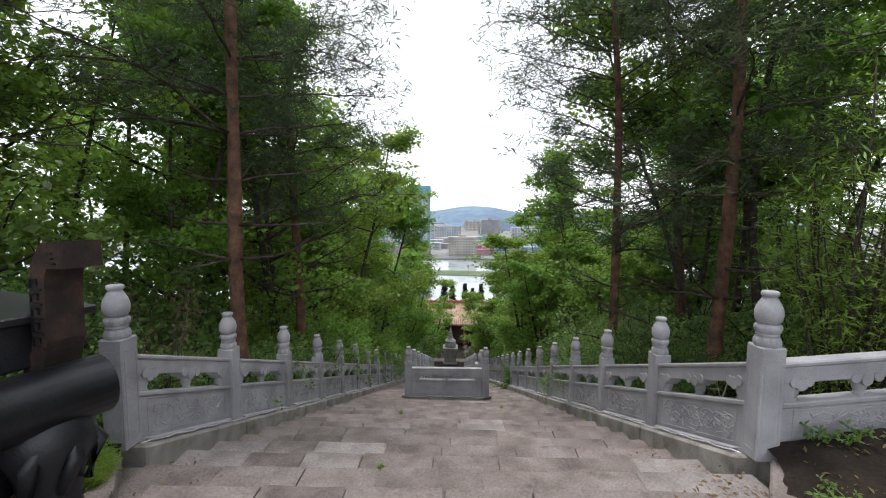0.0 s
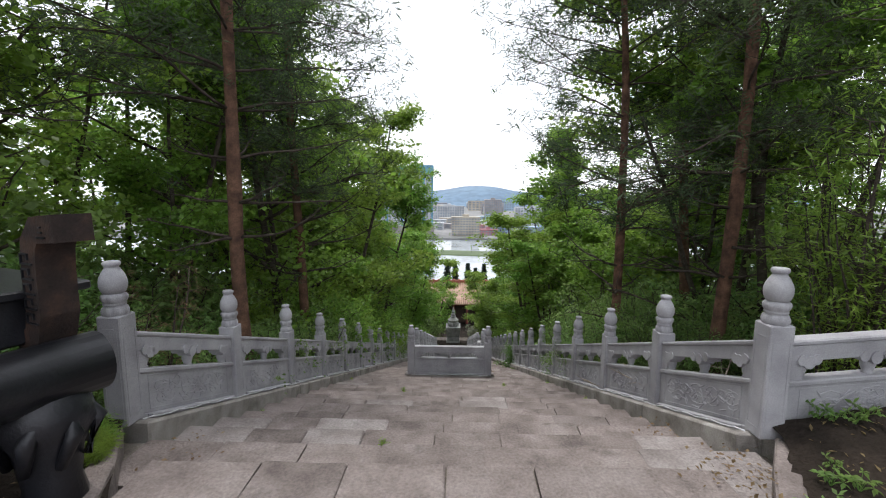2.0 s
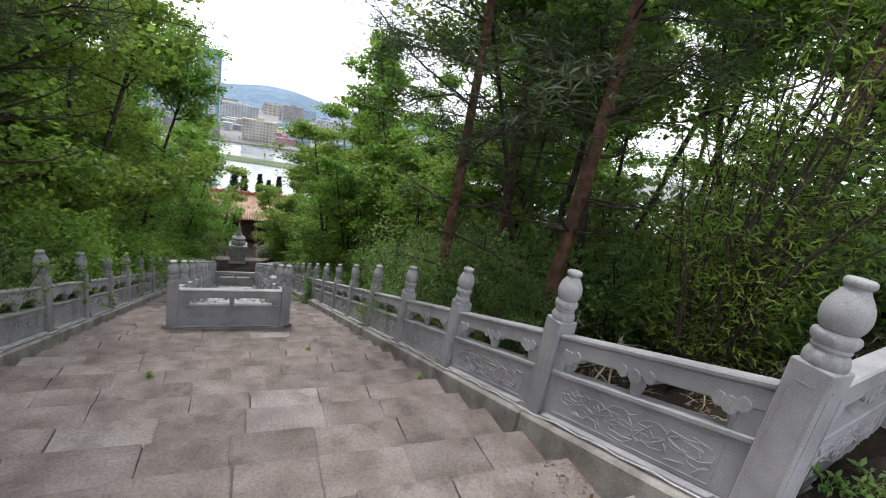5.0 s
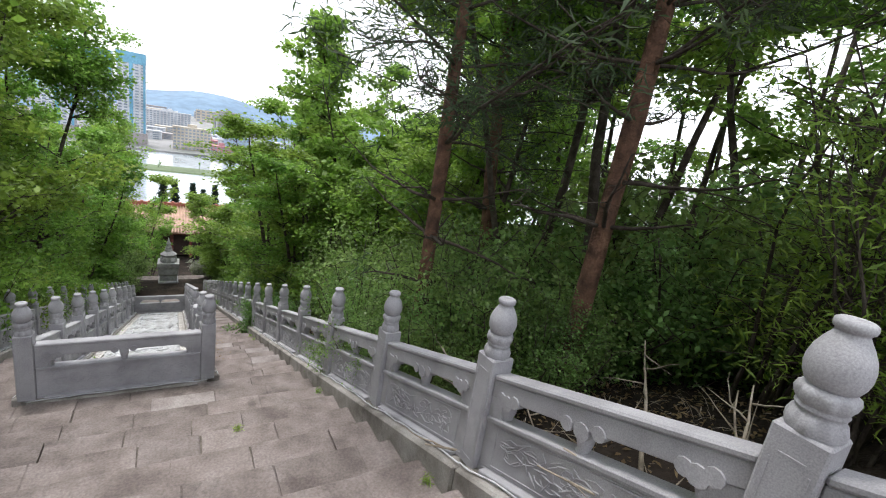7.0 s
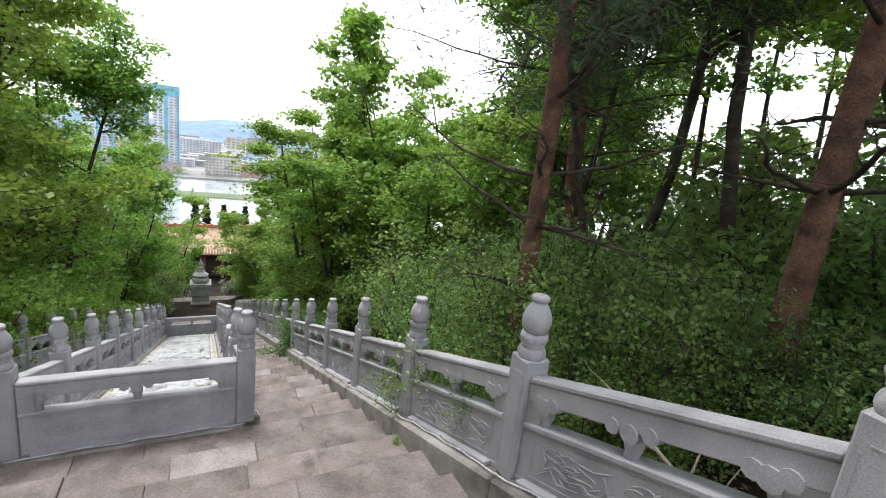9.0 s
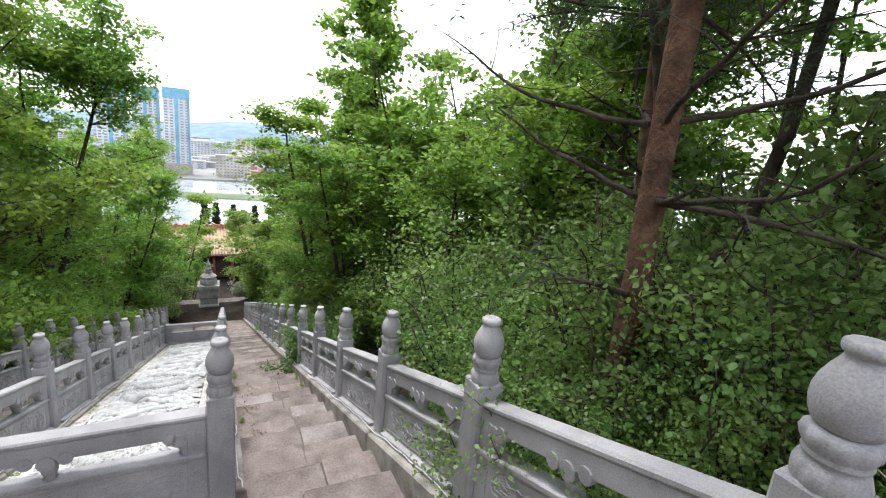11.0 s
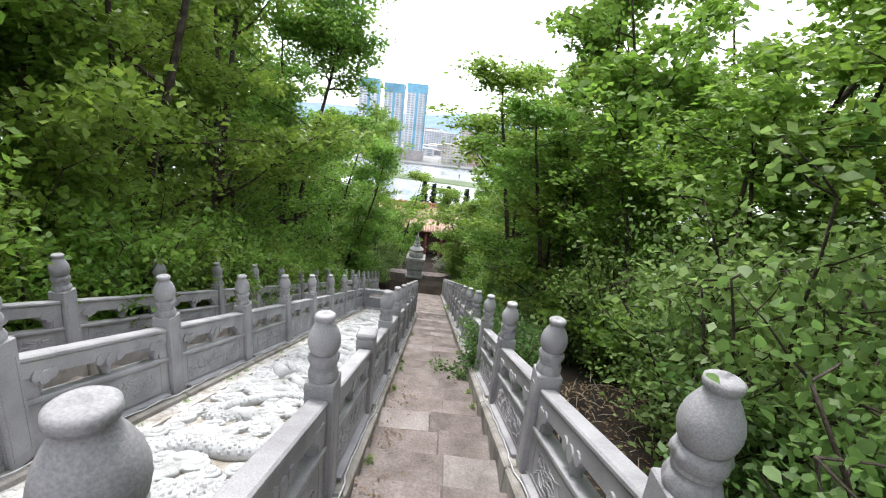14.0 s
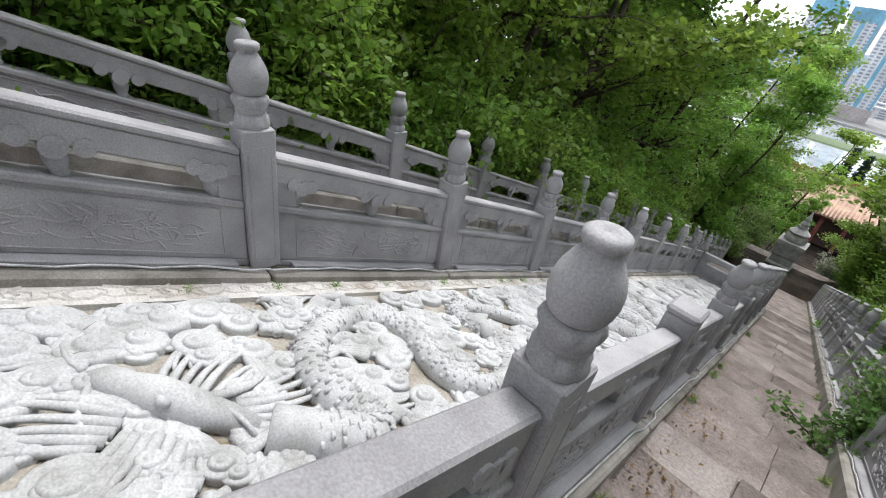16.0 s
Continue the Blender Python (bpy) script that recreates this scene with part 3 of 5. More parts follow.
def dragon(y_start, flip, seed):
    rng = random.Random(seed)
    body = bmesh.new()
    spines = bmesh.new()
    N = 90
    length = 3.6
    pts, rad = [], []
    for i in range(N):
        u = i / (N - 1)
        y = y_start + 0.75 + u * (length - 0.9) + 0.16 * math.sin(u * 26)
        x = fxm + flip * 0.33 * fw * math.sin(u * 15.5 + 0.6) * (1 - 0.15 * u)
        r = 0.1 * (1 - 0.6 * u) * (0.96 + 0.04 * math.sin(i * 2.2))
        pts.append((x, y, ramp_z(y) + 0.028 + 0.018 * math.sin(u * 19)))
        rad.append(r)
    tube(body, pts, rad, 10)
    for i in range(2, N - 4):
        p, q = Vector(pts[i]), Vector(pts[i + 1])
        d = (q - p)
        s = Vector((-d.y, d.x, 0))
        s = s.normalized() if s.length > 1e-6 else Vector((1, 0, 0))
        # fins along the back and scale bosses across the body
        e = p + s * rad[i] * 1.0
        tube(spines, [e - s * 0.012 + Vector((0, 0, 0.016)), e + s * 0.018 + Vector((0, 0, 0.012)) + d.normalized() * 0.01], [0.019, 0.009], 6)
        for k in (-0.8, -0.5, -0.2, 0.1, 0.4, 0.7):
            k += 0.15 * (i % 2)
            c = p + s * rad[i] * k + Vector((0, 0, rad[i] * math.sqrt(1 - k * k) * 0.86)) + d * (0.5 * (round(k * 10) % 2))
            c2 = c + d.normalized() * 0.016 + Vector((0, 0, 0.005))
            tube(spines, [c, c2], [0.019 * rad[i] / 0.08, 0.012 * rad[i] / 0.08], 6)
    # head with horns, jaw, whiskers and a combed mane
    hx, hy = fxm + flip * 0.02, y_start + 0.5
    head = bmesh.new()
    z = ramp_z(hy)
    tube(head, [(hx + flip * 0.16, hy + 0.22, z + 0.0 - SLOPE * 0.22), (hx + flip * 0.05, hy + 0.08, z + 0.05 - SLOPE * 0.08), (hx - flip * 0.04, hy - 0.02, z + 0.062 + SLOPE * 0.02), (hx - flip * 0.11, hy - 0.08, z + 0.05 + SLOPE * 0.08), (hx - flip * 0.17, hy - 0.13, z + 0.045 + SLOPE * 0.13), (hx - flip * 0.21, hy - 0.17, z + 0.03 + SLOPE * 0.17)], [0.05, 0.065, 0.07, 0.055, 0.052, 0.022], 14)
    pieces = []
    taken_legs = []
    for k in (-1, 1):
        eye = bmesh.new()
        tube(eye, [(hx + k * 0.035, hy - 0.01, z + 0.09), (hx + k * 0.04 - flip * 0.015, hy - 0.02, z + 0.125)], [0.026, 0.012], 8)
        pieces.append(("brow", eye))
        horn = bmesh.new()
        strand(horn, hx + k * 0.05, hy + 0.02, 1.2 + k * 0.4, 0.34, 0.022, rng, 0.5 * k, 0.1, 8)
        pieces.append(("horn", horn))
        wh = bmesh.new()
        strand(wh, hx - flip * 0.18, hy - 0.15, -1.6 + k * 1.1, 0.36, 0.014, rng, 1.4 * k, 0.05)
        pieces.append(("whisker", wh))
    jaw = bmesh.new()
    tube(jaw, [(hx - flip * 0.03, hy - 0.08, z + 0.06), (hx - flip * 0.1, hy - 0.2, z + 0.1), (hx - flip * 0.13, hy - 0.25, z + 0.11)], [0.036, 0.03, 0.012], 8)
    pieces.append(("jaw", jaw))
    mane = bmesh.new()
    # locks of the mane lie side by side and sweep back from the brow, cheeks and beard
    for base, x_off, y_off, count, length, curl in ((2.5, 0.1, 0.02, 9, 0.55, -0.5), (1.5, 0.05, 0.12, 8, 0.5, 0.5), (-2.3, 0.06, -0.06, 9, 0.5, 0.6), (-0.6, 0.08, -0.02, 7, 0.42, -0.5)):
        for k in range(count):
            w = (k - (count - 1) / 2) * 0.027
            a = base + w * 2.2
            nx, ny = -math.sin(base), math.cos(base)
            sx, sy = hx + flip * (x_off + w * nx), hy + y_off + w * ny
            strand(mane, sx, sy, a if flip > 0 else math.pi - a, length * rng.uniform(0.85, 1.1), 0.021, rng, (curl + rng.uniform(-0.12, 0.12)) * flip, 0.052 - 0.25 * abs(w), 7)
    # four clawed legs
    for u, sx in ((0.12, 1), (0.3, -1), (0.62, 1), (0.8, -1)):
        legs = bmesh.new()
        p = pts[int(u * (N - 1))]
        taken_legs.append((p[0] + sx * 0.2, p[1]))
        ex = min(max(p[0] + sx * 0.26, fx0 + 0.08), fx1 - 0.08)
        ey = p[1] + rng.uniform(-0.2, 0.2)
        mx, my = (p[0] + ex) / 2, (p[1] + ey) / 2 + 0.07
        tube(legs, [(p[0], p[1], p[2]), (mx, my, ramp_z(my) + 0.05), (ex, ey, ramp_z(ey) + 0.04)], [0.062, 0.052, 0.042], 10)
        for k in range(4):
            strand(legs, ex, ey, (0 if sx > 0 else math.pi) + (k - 1.5) * 0.55, 0.17, 0.028, rng, 0.8, 0.05)
        pieces.append(("clawed_leg", legs))
    # flame streamers
    for k in range(12):
        p = pts[rng.randrange(8, N - 4)]
        strand(mane, p[0], p[1], rng.uniform(0.6, 2.4), rng.uniform(0.26, 0.46), 0.03, rng, rng.uniform(-1.2, 1.2), 0.035)
    d = part("dragon", body, MARBLE, ramp, "white marble dragon body with scales", True)
    tagged(part("scale_relief", spines, MARBLE, d, "", True), kind="stuff")
    part("head", head, MARBLE, d, "dragon head with horns", True)
    tagged(part("mane", mane, MARBLE, d, "combed flowing mane", True), kind="stuff")
    for nm, bm in pieces:
        part(nm, bm, MARBLE, d, "", True)
    return pts + [(x, y, 0) for x, y in taken_legs]


rc = random.Random(12)
taken = []
yd, k = ry0 + 0.22, 0
while yd + 3.0 < ry1:
    taken += [(p[0], p[1]) for p in dragon(yd, 1 if k % 2 == 0 else -1, 40 + k)]
    taken += [(fxm + rc.uniform(-0.2, 0.2), yd + 0.5 + rc.uniform(-0.25, 0.35)) for q in range(10)]
    yd += 3.05
    k += 1
streamers = bmesh.new()
y = ry0 + 0.26
while y < ry1 - 0.1:
    x = fx0 + 0.05
    while x < fx1 - 0.03:
        cx, cy = x + rc.uniform(-0.04, 0.04), y + rc.uniform(-0.05, 0.05)
        near = min((q[0] - cx) ** 2 + (q[1] - cy) ** 2 for q in taken)
        if near > 0.1 ** 2:
            if rc.random() < 0.55:
                bm = bmesh.new()
                cloud(bm, cx, cy, rc.uniform(0.065, 0.1), rc)
                part("cloud", bm, MARBLE, ramp, "", True)
                taken.append((cx, cy))
            else:
                a0 = rc.uniform(0, 6.28)
                for q in range(5):
                    strand(streamers, cx + 0.022 * q * math.sin(a0), cy - 0.022 * q * math.cos(a0), a0 + 0.05 * q, rc.uniform(0.2, 0.36), 0.024, rc, rc.uniform(0.3, 1.0), 0.03, 7)
        x += 0.105
    y += 0.11
tagged(part("streamer_relief", streamers, MARBLE, ramp, "flowing cloud streamers", True), kind="stuff")
# dry needles and dirt lodged in the hollows
dn = np.random.default_rng(3)
nn = 5200
cy = dn.uniform(ry0 + 0.2, ry1, nn)
cx = dn.uniform(fx0, fx1, nn)
keep = (np.sin(cx * 9 + cy * 3) + np.sin(cy * 5.3 - cx * 4)) > 0.7
pc = np.stack([cx, cy, ramp_z(cy) + 0.012], 1)[keep]
litter = part("pine_litter", leaf_mesh("pine_litter", pc, 0.07, DRY, dn, 0.06, flatness=0.9), DRY, None)
tagged(litter, "brown dry pine needles lodged in the carved ramp", "pine litter", kind="stuff")

# ---- vegetation ----
def limb_points(rng, start, direction, length, n=6, wander=0.12, rise=0.0):
    p, d = Vector(start), Vector(direction).normalized()
    pts = [p.copy()]
    for i in range(n):
        d = (d + Vector((rng.uniform(-1, 1), rng.uniform(-1, 1), rng.uniform(-1, 1))) * wander + Vector((0, 0, rise))).normalized()
        p = p + d * length / n
        pts.append(p.copy())
    return pts


def scatter(rng, tips, per, radius, squash=0.7):
    t = np.repeat(np.array(tips), per, axis=0)
    o = rng.normal(size=t.shape) * radius
    o[:, 2] *= squash
    return t + o


def deciduous(seed, height, trunk_r, crown_from, spread, leaves, leaf_size, material, stems=1, limbs=16):
    """Trunk and crown meshes of a broad-leaved tree standing at the origin."""
    rng = random.Random(seed)
    nrg = np.random.default_rng(seed)
    bm = bmesh.new()
    tips = []
    for s in range(stems):
        a = rng.uniform(0, 6.28)
        lean = rng.uniform(0.03, 0.14) if stems == 1 else rng.uniform(0.1, 0.3)
        d0 = (math.cos(a) * lean, math.sin(a) * lean, 1)
        h = height * (1 if s == 0 else rng.uniform(0.7, 0.95))
        pts = limb_points(rng, (0.1 * s * math.cos(a), 0.1 * s * math.sin(a), -0.3), d0, h, 10, 0.07, 0.03)
        r = trunk_r * (1 if s == 0 else 0.75)
        tube(bm, pts, [r * (1 - 0.85 * i / 10) + 0.006 for i in range(11)], 7)
        for k in range(limbs // stems):
            u = crown_from + (1 - crown_from) * rng.random() ** 0.8
            i = min(int(u * 10), 9)
            p = pts[i].lerp(pts[i + 1], u * 10 - i)
            b = rng.uniform(0, 6.28)
            ln = spread * rng.uniform(0.5, 1.0) * (1.15 - 0.75 * max(0, (u - crown_from) / (1.001 - crown_from)))
            lp = limb_points(rng, p, (math.cos(b), math.sin(b), rng.uniform(0.25, 0.8)), ln, 5, 0.2, 0.02)
            lr = r * (1 - 0.85 * u) * 0.55 + 0.006
            tube(bm, lp, [lr * (1 - 0.8 * q / 5) + 0.003 for q in range(6)], 5)
            for q in (2, 3, 4, 5):
                tips.append(tuple(lp[q]))
                sp = limb_points(rng, lp[q], (rng.uniform(-1, 1), rng.uniform(-1, 1), rng.uniform(-0.2, 0.7)), ln * 0.35, 3, 0.3)
                tube(bm, sp, [0.010, 0.007, 0.005, 0.003], 4)
                tips += [tuple(sp[2]), tuple(sp[3])]
        tips += [tuple(pts[8]), tuple(pts[9]), tuple(pts[10])]
    tips = [t for t in tips if rng.random() < 0.5]
    per = max(4, leaves // len(tips))
    c = scatter(nrg, tips, per, 0.125 * spread ** 0.5, 0.6)
    return mesh_of("trunk", bm, BARK, True), leaf_mesh("crown", c, leaf_size, material, nrg, 0.72)


def pine(seed, height, trunk_r, bare, leaves, lean=(0.03, 0.0)):
    """Trunk, branches and needle tufts of a red pine."""
    rng = random.Random(seed)
    nrg = np.random.default_rng(seed)
    bm = bmesh.new()
    pts = limb_points(rng, (0, 0, -0.4), (lean[0], lean[1], 1), height, 14, 0.035)
    tube(bm, pts, [trunk_r * (1 - 0.7 * i / 14) * (1.12 if i % 3 == 1 else 1.0) for i in range(15)], 12)
    br = bmesh.new()
    tips = []
    z = bare
    while z < height - 0.4:
        u = z / height
        i = min(int(u * 14), 13)
        p = pts[i].lerp(pts[i + 1], u * 14 - i)
        for k in range(rng.choice((3, 4, 4, 5))):
            b = rng.uniform(0, 6.28)
            dead = z < bare + 1.7
            ln = rng.uniform(2.0, 4.0) * (1.1 - 0.75 * u) if not dead else rng.uniform(0.8, 2.2)
            lp = limb_points(rng, p, (math.cos(b), math.sin(b), 0.25 if not dead else 0.1), ln, 9, 0.16, -0.02 if not dead else 0.03)
            r0 = 0.024 * (1.2 - u)
            tube(br, lp, [r0 * (1 - 0.85 * q / 9) + 0.003 for q in range(10)], 5)
            for q in range(3, 10):
                for w in range(1 if dead else 3):
                    sp = limb_points(rng, lp[q], (rng.uniform(-1, 1), rng.uniform(-1, 1), rng.uniform(-0.3, 0.5)), ln * 0.26, 3, 0.3, 0.04)
                    tube(br, sp, [0.007, 0.005, 0.004, 0.002], 3)
                    if not dead or rng.random() < 0.12:
                        tips += [tuple(sp[2]), tuple(sp[3])]
        z += rng.uniform(0.45, 0.75)
    per = max(6, leaves // max(1, len(tips)))
    c = scatter(nrg, tips, per, 0.075, 0.8)
    return mesh_of("trunk", bm, BARK_PINE, True), mesh_of("branches", br, BARK, True), leaf_mesh("crown", c, 0.14, NEEDLE, nrg, 0.12, flatness=0.2)


def shrub(seed, height, spread, leaves, leaf_size, material, stems=14, aspect=0.6, six=False):
    rng = random.Random(seed)
    nrg = np.random.default_rng(seed)
    bm = bmesh.new()
    tips = []
    for s in range(stems):
        b = rng.uniform(0, 6.28)
        out = rng.uniform(0.1, 1.0) * spread / height
        lp = limb_points(rng, (0.12 * math.cos(b), 0.12 * math.sin(b), -0.15), (math.cos(b) * out, math.sin(b) * out, 1), height * rng.uniform(0.65, 1.1), 7, 0.16)
        tube(bm, lp, [0.016 * (1 - 0.8 * q / 7) + 0.003 for q in range(8)], 4)
        for q in range(2, 8):
            for w in range(2):
                sp = limb_points(rng, lp[q], (rng.uniform(-1, 1), rng.uniform(-1, 1), rng.uniform(-0.3, 0.7)), 0.35 * spread, 3, 0.3)
                tube(bm, sp, [0.006, 0.005, 0.003, 0.002], 3)
                tips += [tuple(sp[1]), tuple(sp[2]), tuple(sp[3])]
    per = max(3, leaves // len(tips))
    c = scatter(nrg, tips, per, 0.085 * spread)
    c[:, 2] = np.abs(c[:, 2])
    return mesh_of("stems", bm, BARK, True), leaf_mesh("foliage", c, leaf_size, material, nrg, aspect, six)


rv = random.Random(21)
# red pines beside the head of the stairs
PINES = [(3.05, 7.62, 13.0, 0.105, 1.9, (0.0, 0.0)), (4.0, 5.7, 12.5, 0.12, 2.4, (0.05, 0.0)), (-3.4, 4.8, 13.0, 0.115, 3.0, (-0.01, 0.0)), (-4.0, 9.1, 13.0, 0.125, 3.0, (0.0, 0.0)),
         (-6.6, 3.2, 12.0, 0.14, 3.0, (0.0, 0.0)), (6.6, 4.0, 12.0, 0.15, 3.0, (0.0, 0.0)), (5.6, 9.6, 13.0, 0.14, 3.0, (0.0, 0.0))]
for n, (x, y, h, r, bare, lean) in enumerate(PINES):
    tr, br, cr = pine(70 + n, h, r, bare, 36000 if n < 4 else 9000, lean)
    p = thing("pine_tree", "tall red-barked pine with bare lower branches and sparse needles", "tree", "pines along the stairs", m=pose(x, y, ground_z(x, y)))
    part("trunk", tr, BARK_PINE, p)
    part("branchwork", br, BARK, p)
    part("crown", cr, NEEDLE, p, "sparse grey-green needle tufts")

TREES = [deciduous(100 + i, (11.5, 12.5, 10.0, 11.0, 8.5)[i], (0.10, 0.11, 0.09, 0.085, 0.07)[i], (0.26, 0.32, 0.16, 0.26, 0.12)[i], (3.0, 3.2, 2.8, 2.6, 2.3)[i], 16000, 0.115, LEAF, (1, 1, 2, 2, 3)[i], 34) for i in range(5)]
FAR_TREES = [deciduous(120 + i, (11.5, 12.5, 10.5)[i], (0.085, 0.095, 0.075)[i], (0.34, 0.42, 0.26)[i], (2.4, 2.7, 2.2)[i], 5200, 0.17, LEAF, (1, 2, 2)[i], 18) for i in range(3)]


def plant_tree(x, y, kind=None, size=1.0, far=False, wide=1.12):
    pool = FAR_TREES if far else TREES
    i = rv.randrange(len(pool)) if kind is None else kind
    p = thing("broadleaf_tree", "slender broad-leaved tree with fresh green leaves", "tree", "woodland trees", m=pose(x, y, ground_z(x, y), 0, 0, rv.uniform(0, 360)))
    p.scale = (size * wide, size * wide, size)
    part("trunk", pool[i][0], BARK, p)
    part("crown", pool[i][1], LEAF, p)


def near_pine(x, y, d=0.7):
    return any((x - q[0]) ** 2 + (y - q[1]) ** 2 < d * d for q in PINES)


for side in (-1, 1):
    # the first row leans in over the stairs
    y = 11.0
    while y < 44:
        x = -rv.uniform(4.8, 5.9) if side < 0 else rv.uniform(4.0, 4.8)
        if y > 38:
            x = -rv.uniform(3.4, 4.6) if side < 0 else rv.uniform(3.0, 4.4)
        if not near_pine(x, y):
            plant_tree(x, y, rv.choice((2, 4, 0, 2)) if side < 0 else rv.choice((2, 4)), size=rv.uniform(1.05, 1.3) if side < 0 else rv.uniform(0.6, 0.85), wide=1.12 if side < 0 else 1.5)
        y += rv.uniform(2.5, 3.3) if side < 0 else rv.uniform(1.6, 2.3)
    for band, (a, b, step) in enumerate(((5.2, 7.0, 2.7), (7.5, 10.5, 2.2), (11.0, 16.0, 1.9))):
        y = -7.0 if band else 1.5
        while y < 40:
            x = side * rv.uniform(a, b) - (0.9 if side < 0 else 0.0)
            if not near_pine(x, y):
                plant_tree(x, y, size=(rv.uniform(0.8, 1.1) if side < 0 or y < 10 else rv.uniform(0.82, 1.05)), far=band > 0 or y > 16)
            y += step * rv.uniform(0.75, 1.3)

SHRUBS = [shrub(200, 1.5, 0.9, 5600, 0.06, LEAF_SHRUB), shrub(201, 1.2, 1.0, 5600, 0.057, LEAF_SHRUB), shrub(202, 1.9, 1.0, 6000, 0.063, LEAF_SHRUB), shrub(203, 1.4, 0.9, 5400, 0.054, LEAF_SHRUB)]
HEDGE = [shrub(220, 1.5, 0.95, 9000, 0.07, LEAF, 18), shrub(221, 1.3, 1.0, 8600, 0.066, LEAF, 18)]
FAR_SHRUBS = [shrub(205, 1.5, 0.9, 3000, 0.085, LEAF_SHRUB, 10), shrub(206, 1.3, 1.0, 3000, 0.085, LEAF_SHRUB, 10)]
BROAD = [shrub(210, 1.9, 1.1, 9000, 0.043, LEAF_BROAD, 16, 0.72, True), shrub(211, 1.5, 1.1, 8000, 0.043, LEAF_BROAD, 14, 0.72, True)]


def plant_shrub(x, y, pool, size=1.0, label="dense green shrub leaning over the balustrade", group="shrubs along the stairs", name="shrub"):
    if pool is SHRUBS and (y > 21 or abs(x) > 6.2):
        pool = FAR_SHRUBS
    i = rv.randrange(len(pool))
    p = thing(name, label, "shrub", group, m=pose(x, y, ground_z(x, y) - 0.05, 0, 0, rv.uniform(0, 360)))
    p.scale = (size, size, size * rv.uniform(0.9, 1.1))
    part("stemwork", pool[i][0], BARK, p)
    part("foliage", pool[i][1], LEAF_SHRUB, p)


WILLOW = [shrub(230, 3.0, 1.3, 4200, 0.085, LEAF, 14, 0.17), shrub(231, 2.7, 1.3, 3800, 0.085, LEAF, 12, 0.17)]
for x, y, z in ((3.8, 3.1, 1.0), (4.4, 3.5, 1.25), (4.9, 4.2, 1.3)):
    plant_shrub(x, y, WILLOW, z, "light green narrow-leaved willow bush behind the balustrade", "willow bushes")
SAPLING = [shrub(232, 1.8, 0.5, 1500, 0.12, DRY, 6, 0.05)]
plant_shrub(-3.6, 2.9, SAPLING, 1.0, "dry brown conifer sapling among the shrubs", "dry sapling")
# left bank: a continuous hedge of shrubs
y = 2.2
while y < 40:
    plant_shrub(-3.45 - rv.uniform(0, 0.4) if y < 14 else -3.15 - rv.uniform(0, 0.4), y, SHRUBS, rv.uniform(0.65, 0.9))
    plant_shrub(-4.6 - rv.uniform(0, 0.6), y + 0.4, SHRUBS, rv.uniform(0.95, 1.25))
    if y < 22:
        plant_shrub(-6.0 - rv.uniform(0, 0.8), y + 0.2, SHRUBS, rv.uniform(1.1, 1.5))
    y += rv.uniform(0.95, 1.25)
for k in range(26):
    plant_shrub(-3.55 - rv.uniform(0, 0.35), 8.6 + 0.62 * k, HEDGE, rv.uniform(1.15, 1.55), "bright green hedge shrub behind the balustrade", "bright hedge", "hedge_bush")
for k in range(18):
    plant_shrub(-4.6 - rv.uniform(0, 0.6), 9.0 + 0.9 * k, HEDGE, rv.uniform(1.5, 1.9), "tall bright green hedge shrub under the trees", "bright hedge", "hedge_bush")
for k in range(9):
    plant_shrub(-3.4 - rv.uniform(0, 0.2), 3.4 + 0.62 * k, SHRUBS, rv.uniform(0.85, 1.05))
for x, y, z in ((2.85, 5.9, 0.6), (2.75, 6.4, 0.62), (3.35, 6.5, 0.85), (3.5, 5.5, 0.65), (2.3, 7.0, 0.62), (2.28, 7.9, 0.66), (2.3, 8.7, 0.6)):
    plant_shrub(x, y, BROAD, z)
for side in (-1, 1):
    for a, b, step in ((6.6, 8.2, 1.7), (10.0, 13.0, 2.4), (16.0, 20.0, 3.0)):
        y = 0.0
        while y < 40:
            plant_shrub(side * rv.uniform(a, b), y, SHRUBS, rv.uniform(1.5, 2.3), "dense green understorey bush in the woodland", "woodland understorey", "understorey_bush")
            y += step * rv.uniform(0.8, 1.2)
# right bank: open ground near the head, broad-leaved shrubs further down, then a hedge
y = 6.6
while y < 9.2:
    plant_shrub(2.7 + rv.uniform(0, 0.25), y, BROAD, rv.uniform(0.75, 0.95), "broad-leaved green shrub overhanging the balustrade")
    plant_shrub(3.7 + rv.uniform(0, 0.5), y + 0.3, BROAD, rv.uniform(1.1, 1.4), "tall broad-leaved green shrub under the trees")
    y += rv.uniform(0.8, 1.1)
y = 9.6
while y < 12.6:
    plant_shrub(4.1 + rv.uniform(0, 0.4), y, BROAD, rv.uniform(1.2, 1.5), "tall broad-leaved green shrub under the trees")
    y += 0.8
y = 3.2
while y < 36:
    if y > 13.5:
        plant_shrub(2.45 + rv.uniform(0, 0.3), y, SHRUBS, rv.uniform(0.7, 0.95))
    plant_shrub((4.2 if y > 6.5 else 5.4) + rv.uniform(0, 0.8), y + 0.4, SHRUBS, rv.uniform(1.0, 1.35))
    if y < 22:
        plant_shrub(5.6 + rv.uniform(0, 0.8), y + 0.2, SHRUBS, rv.uniform(1.1, 1.5))
    y += rv.uniform(0.95, 1.25)
for k in range(26):
    plant_shrub(rv.uniform(3.5, 4.9) + max(0.0, 0.35 * (1.3 - 0.23 * k)), 5.8 + 0.23 * k + rv.uniform(-0.2, 0.2), SHRUBS, rv.uniform(0.95, 1.35), "grey-green shrub on the bank under the pines", "bank shrubs")
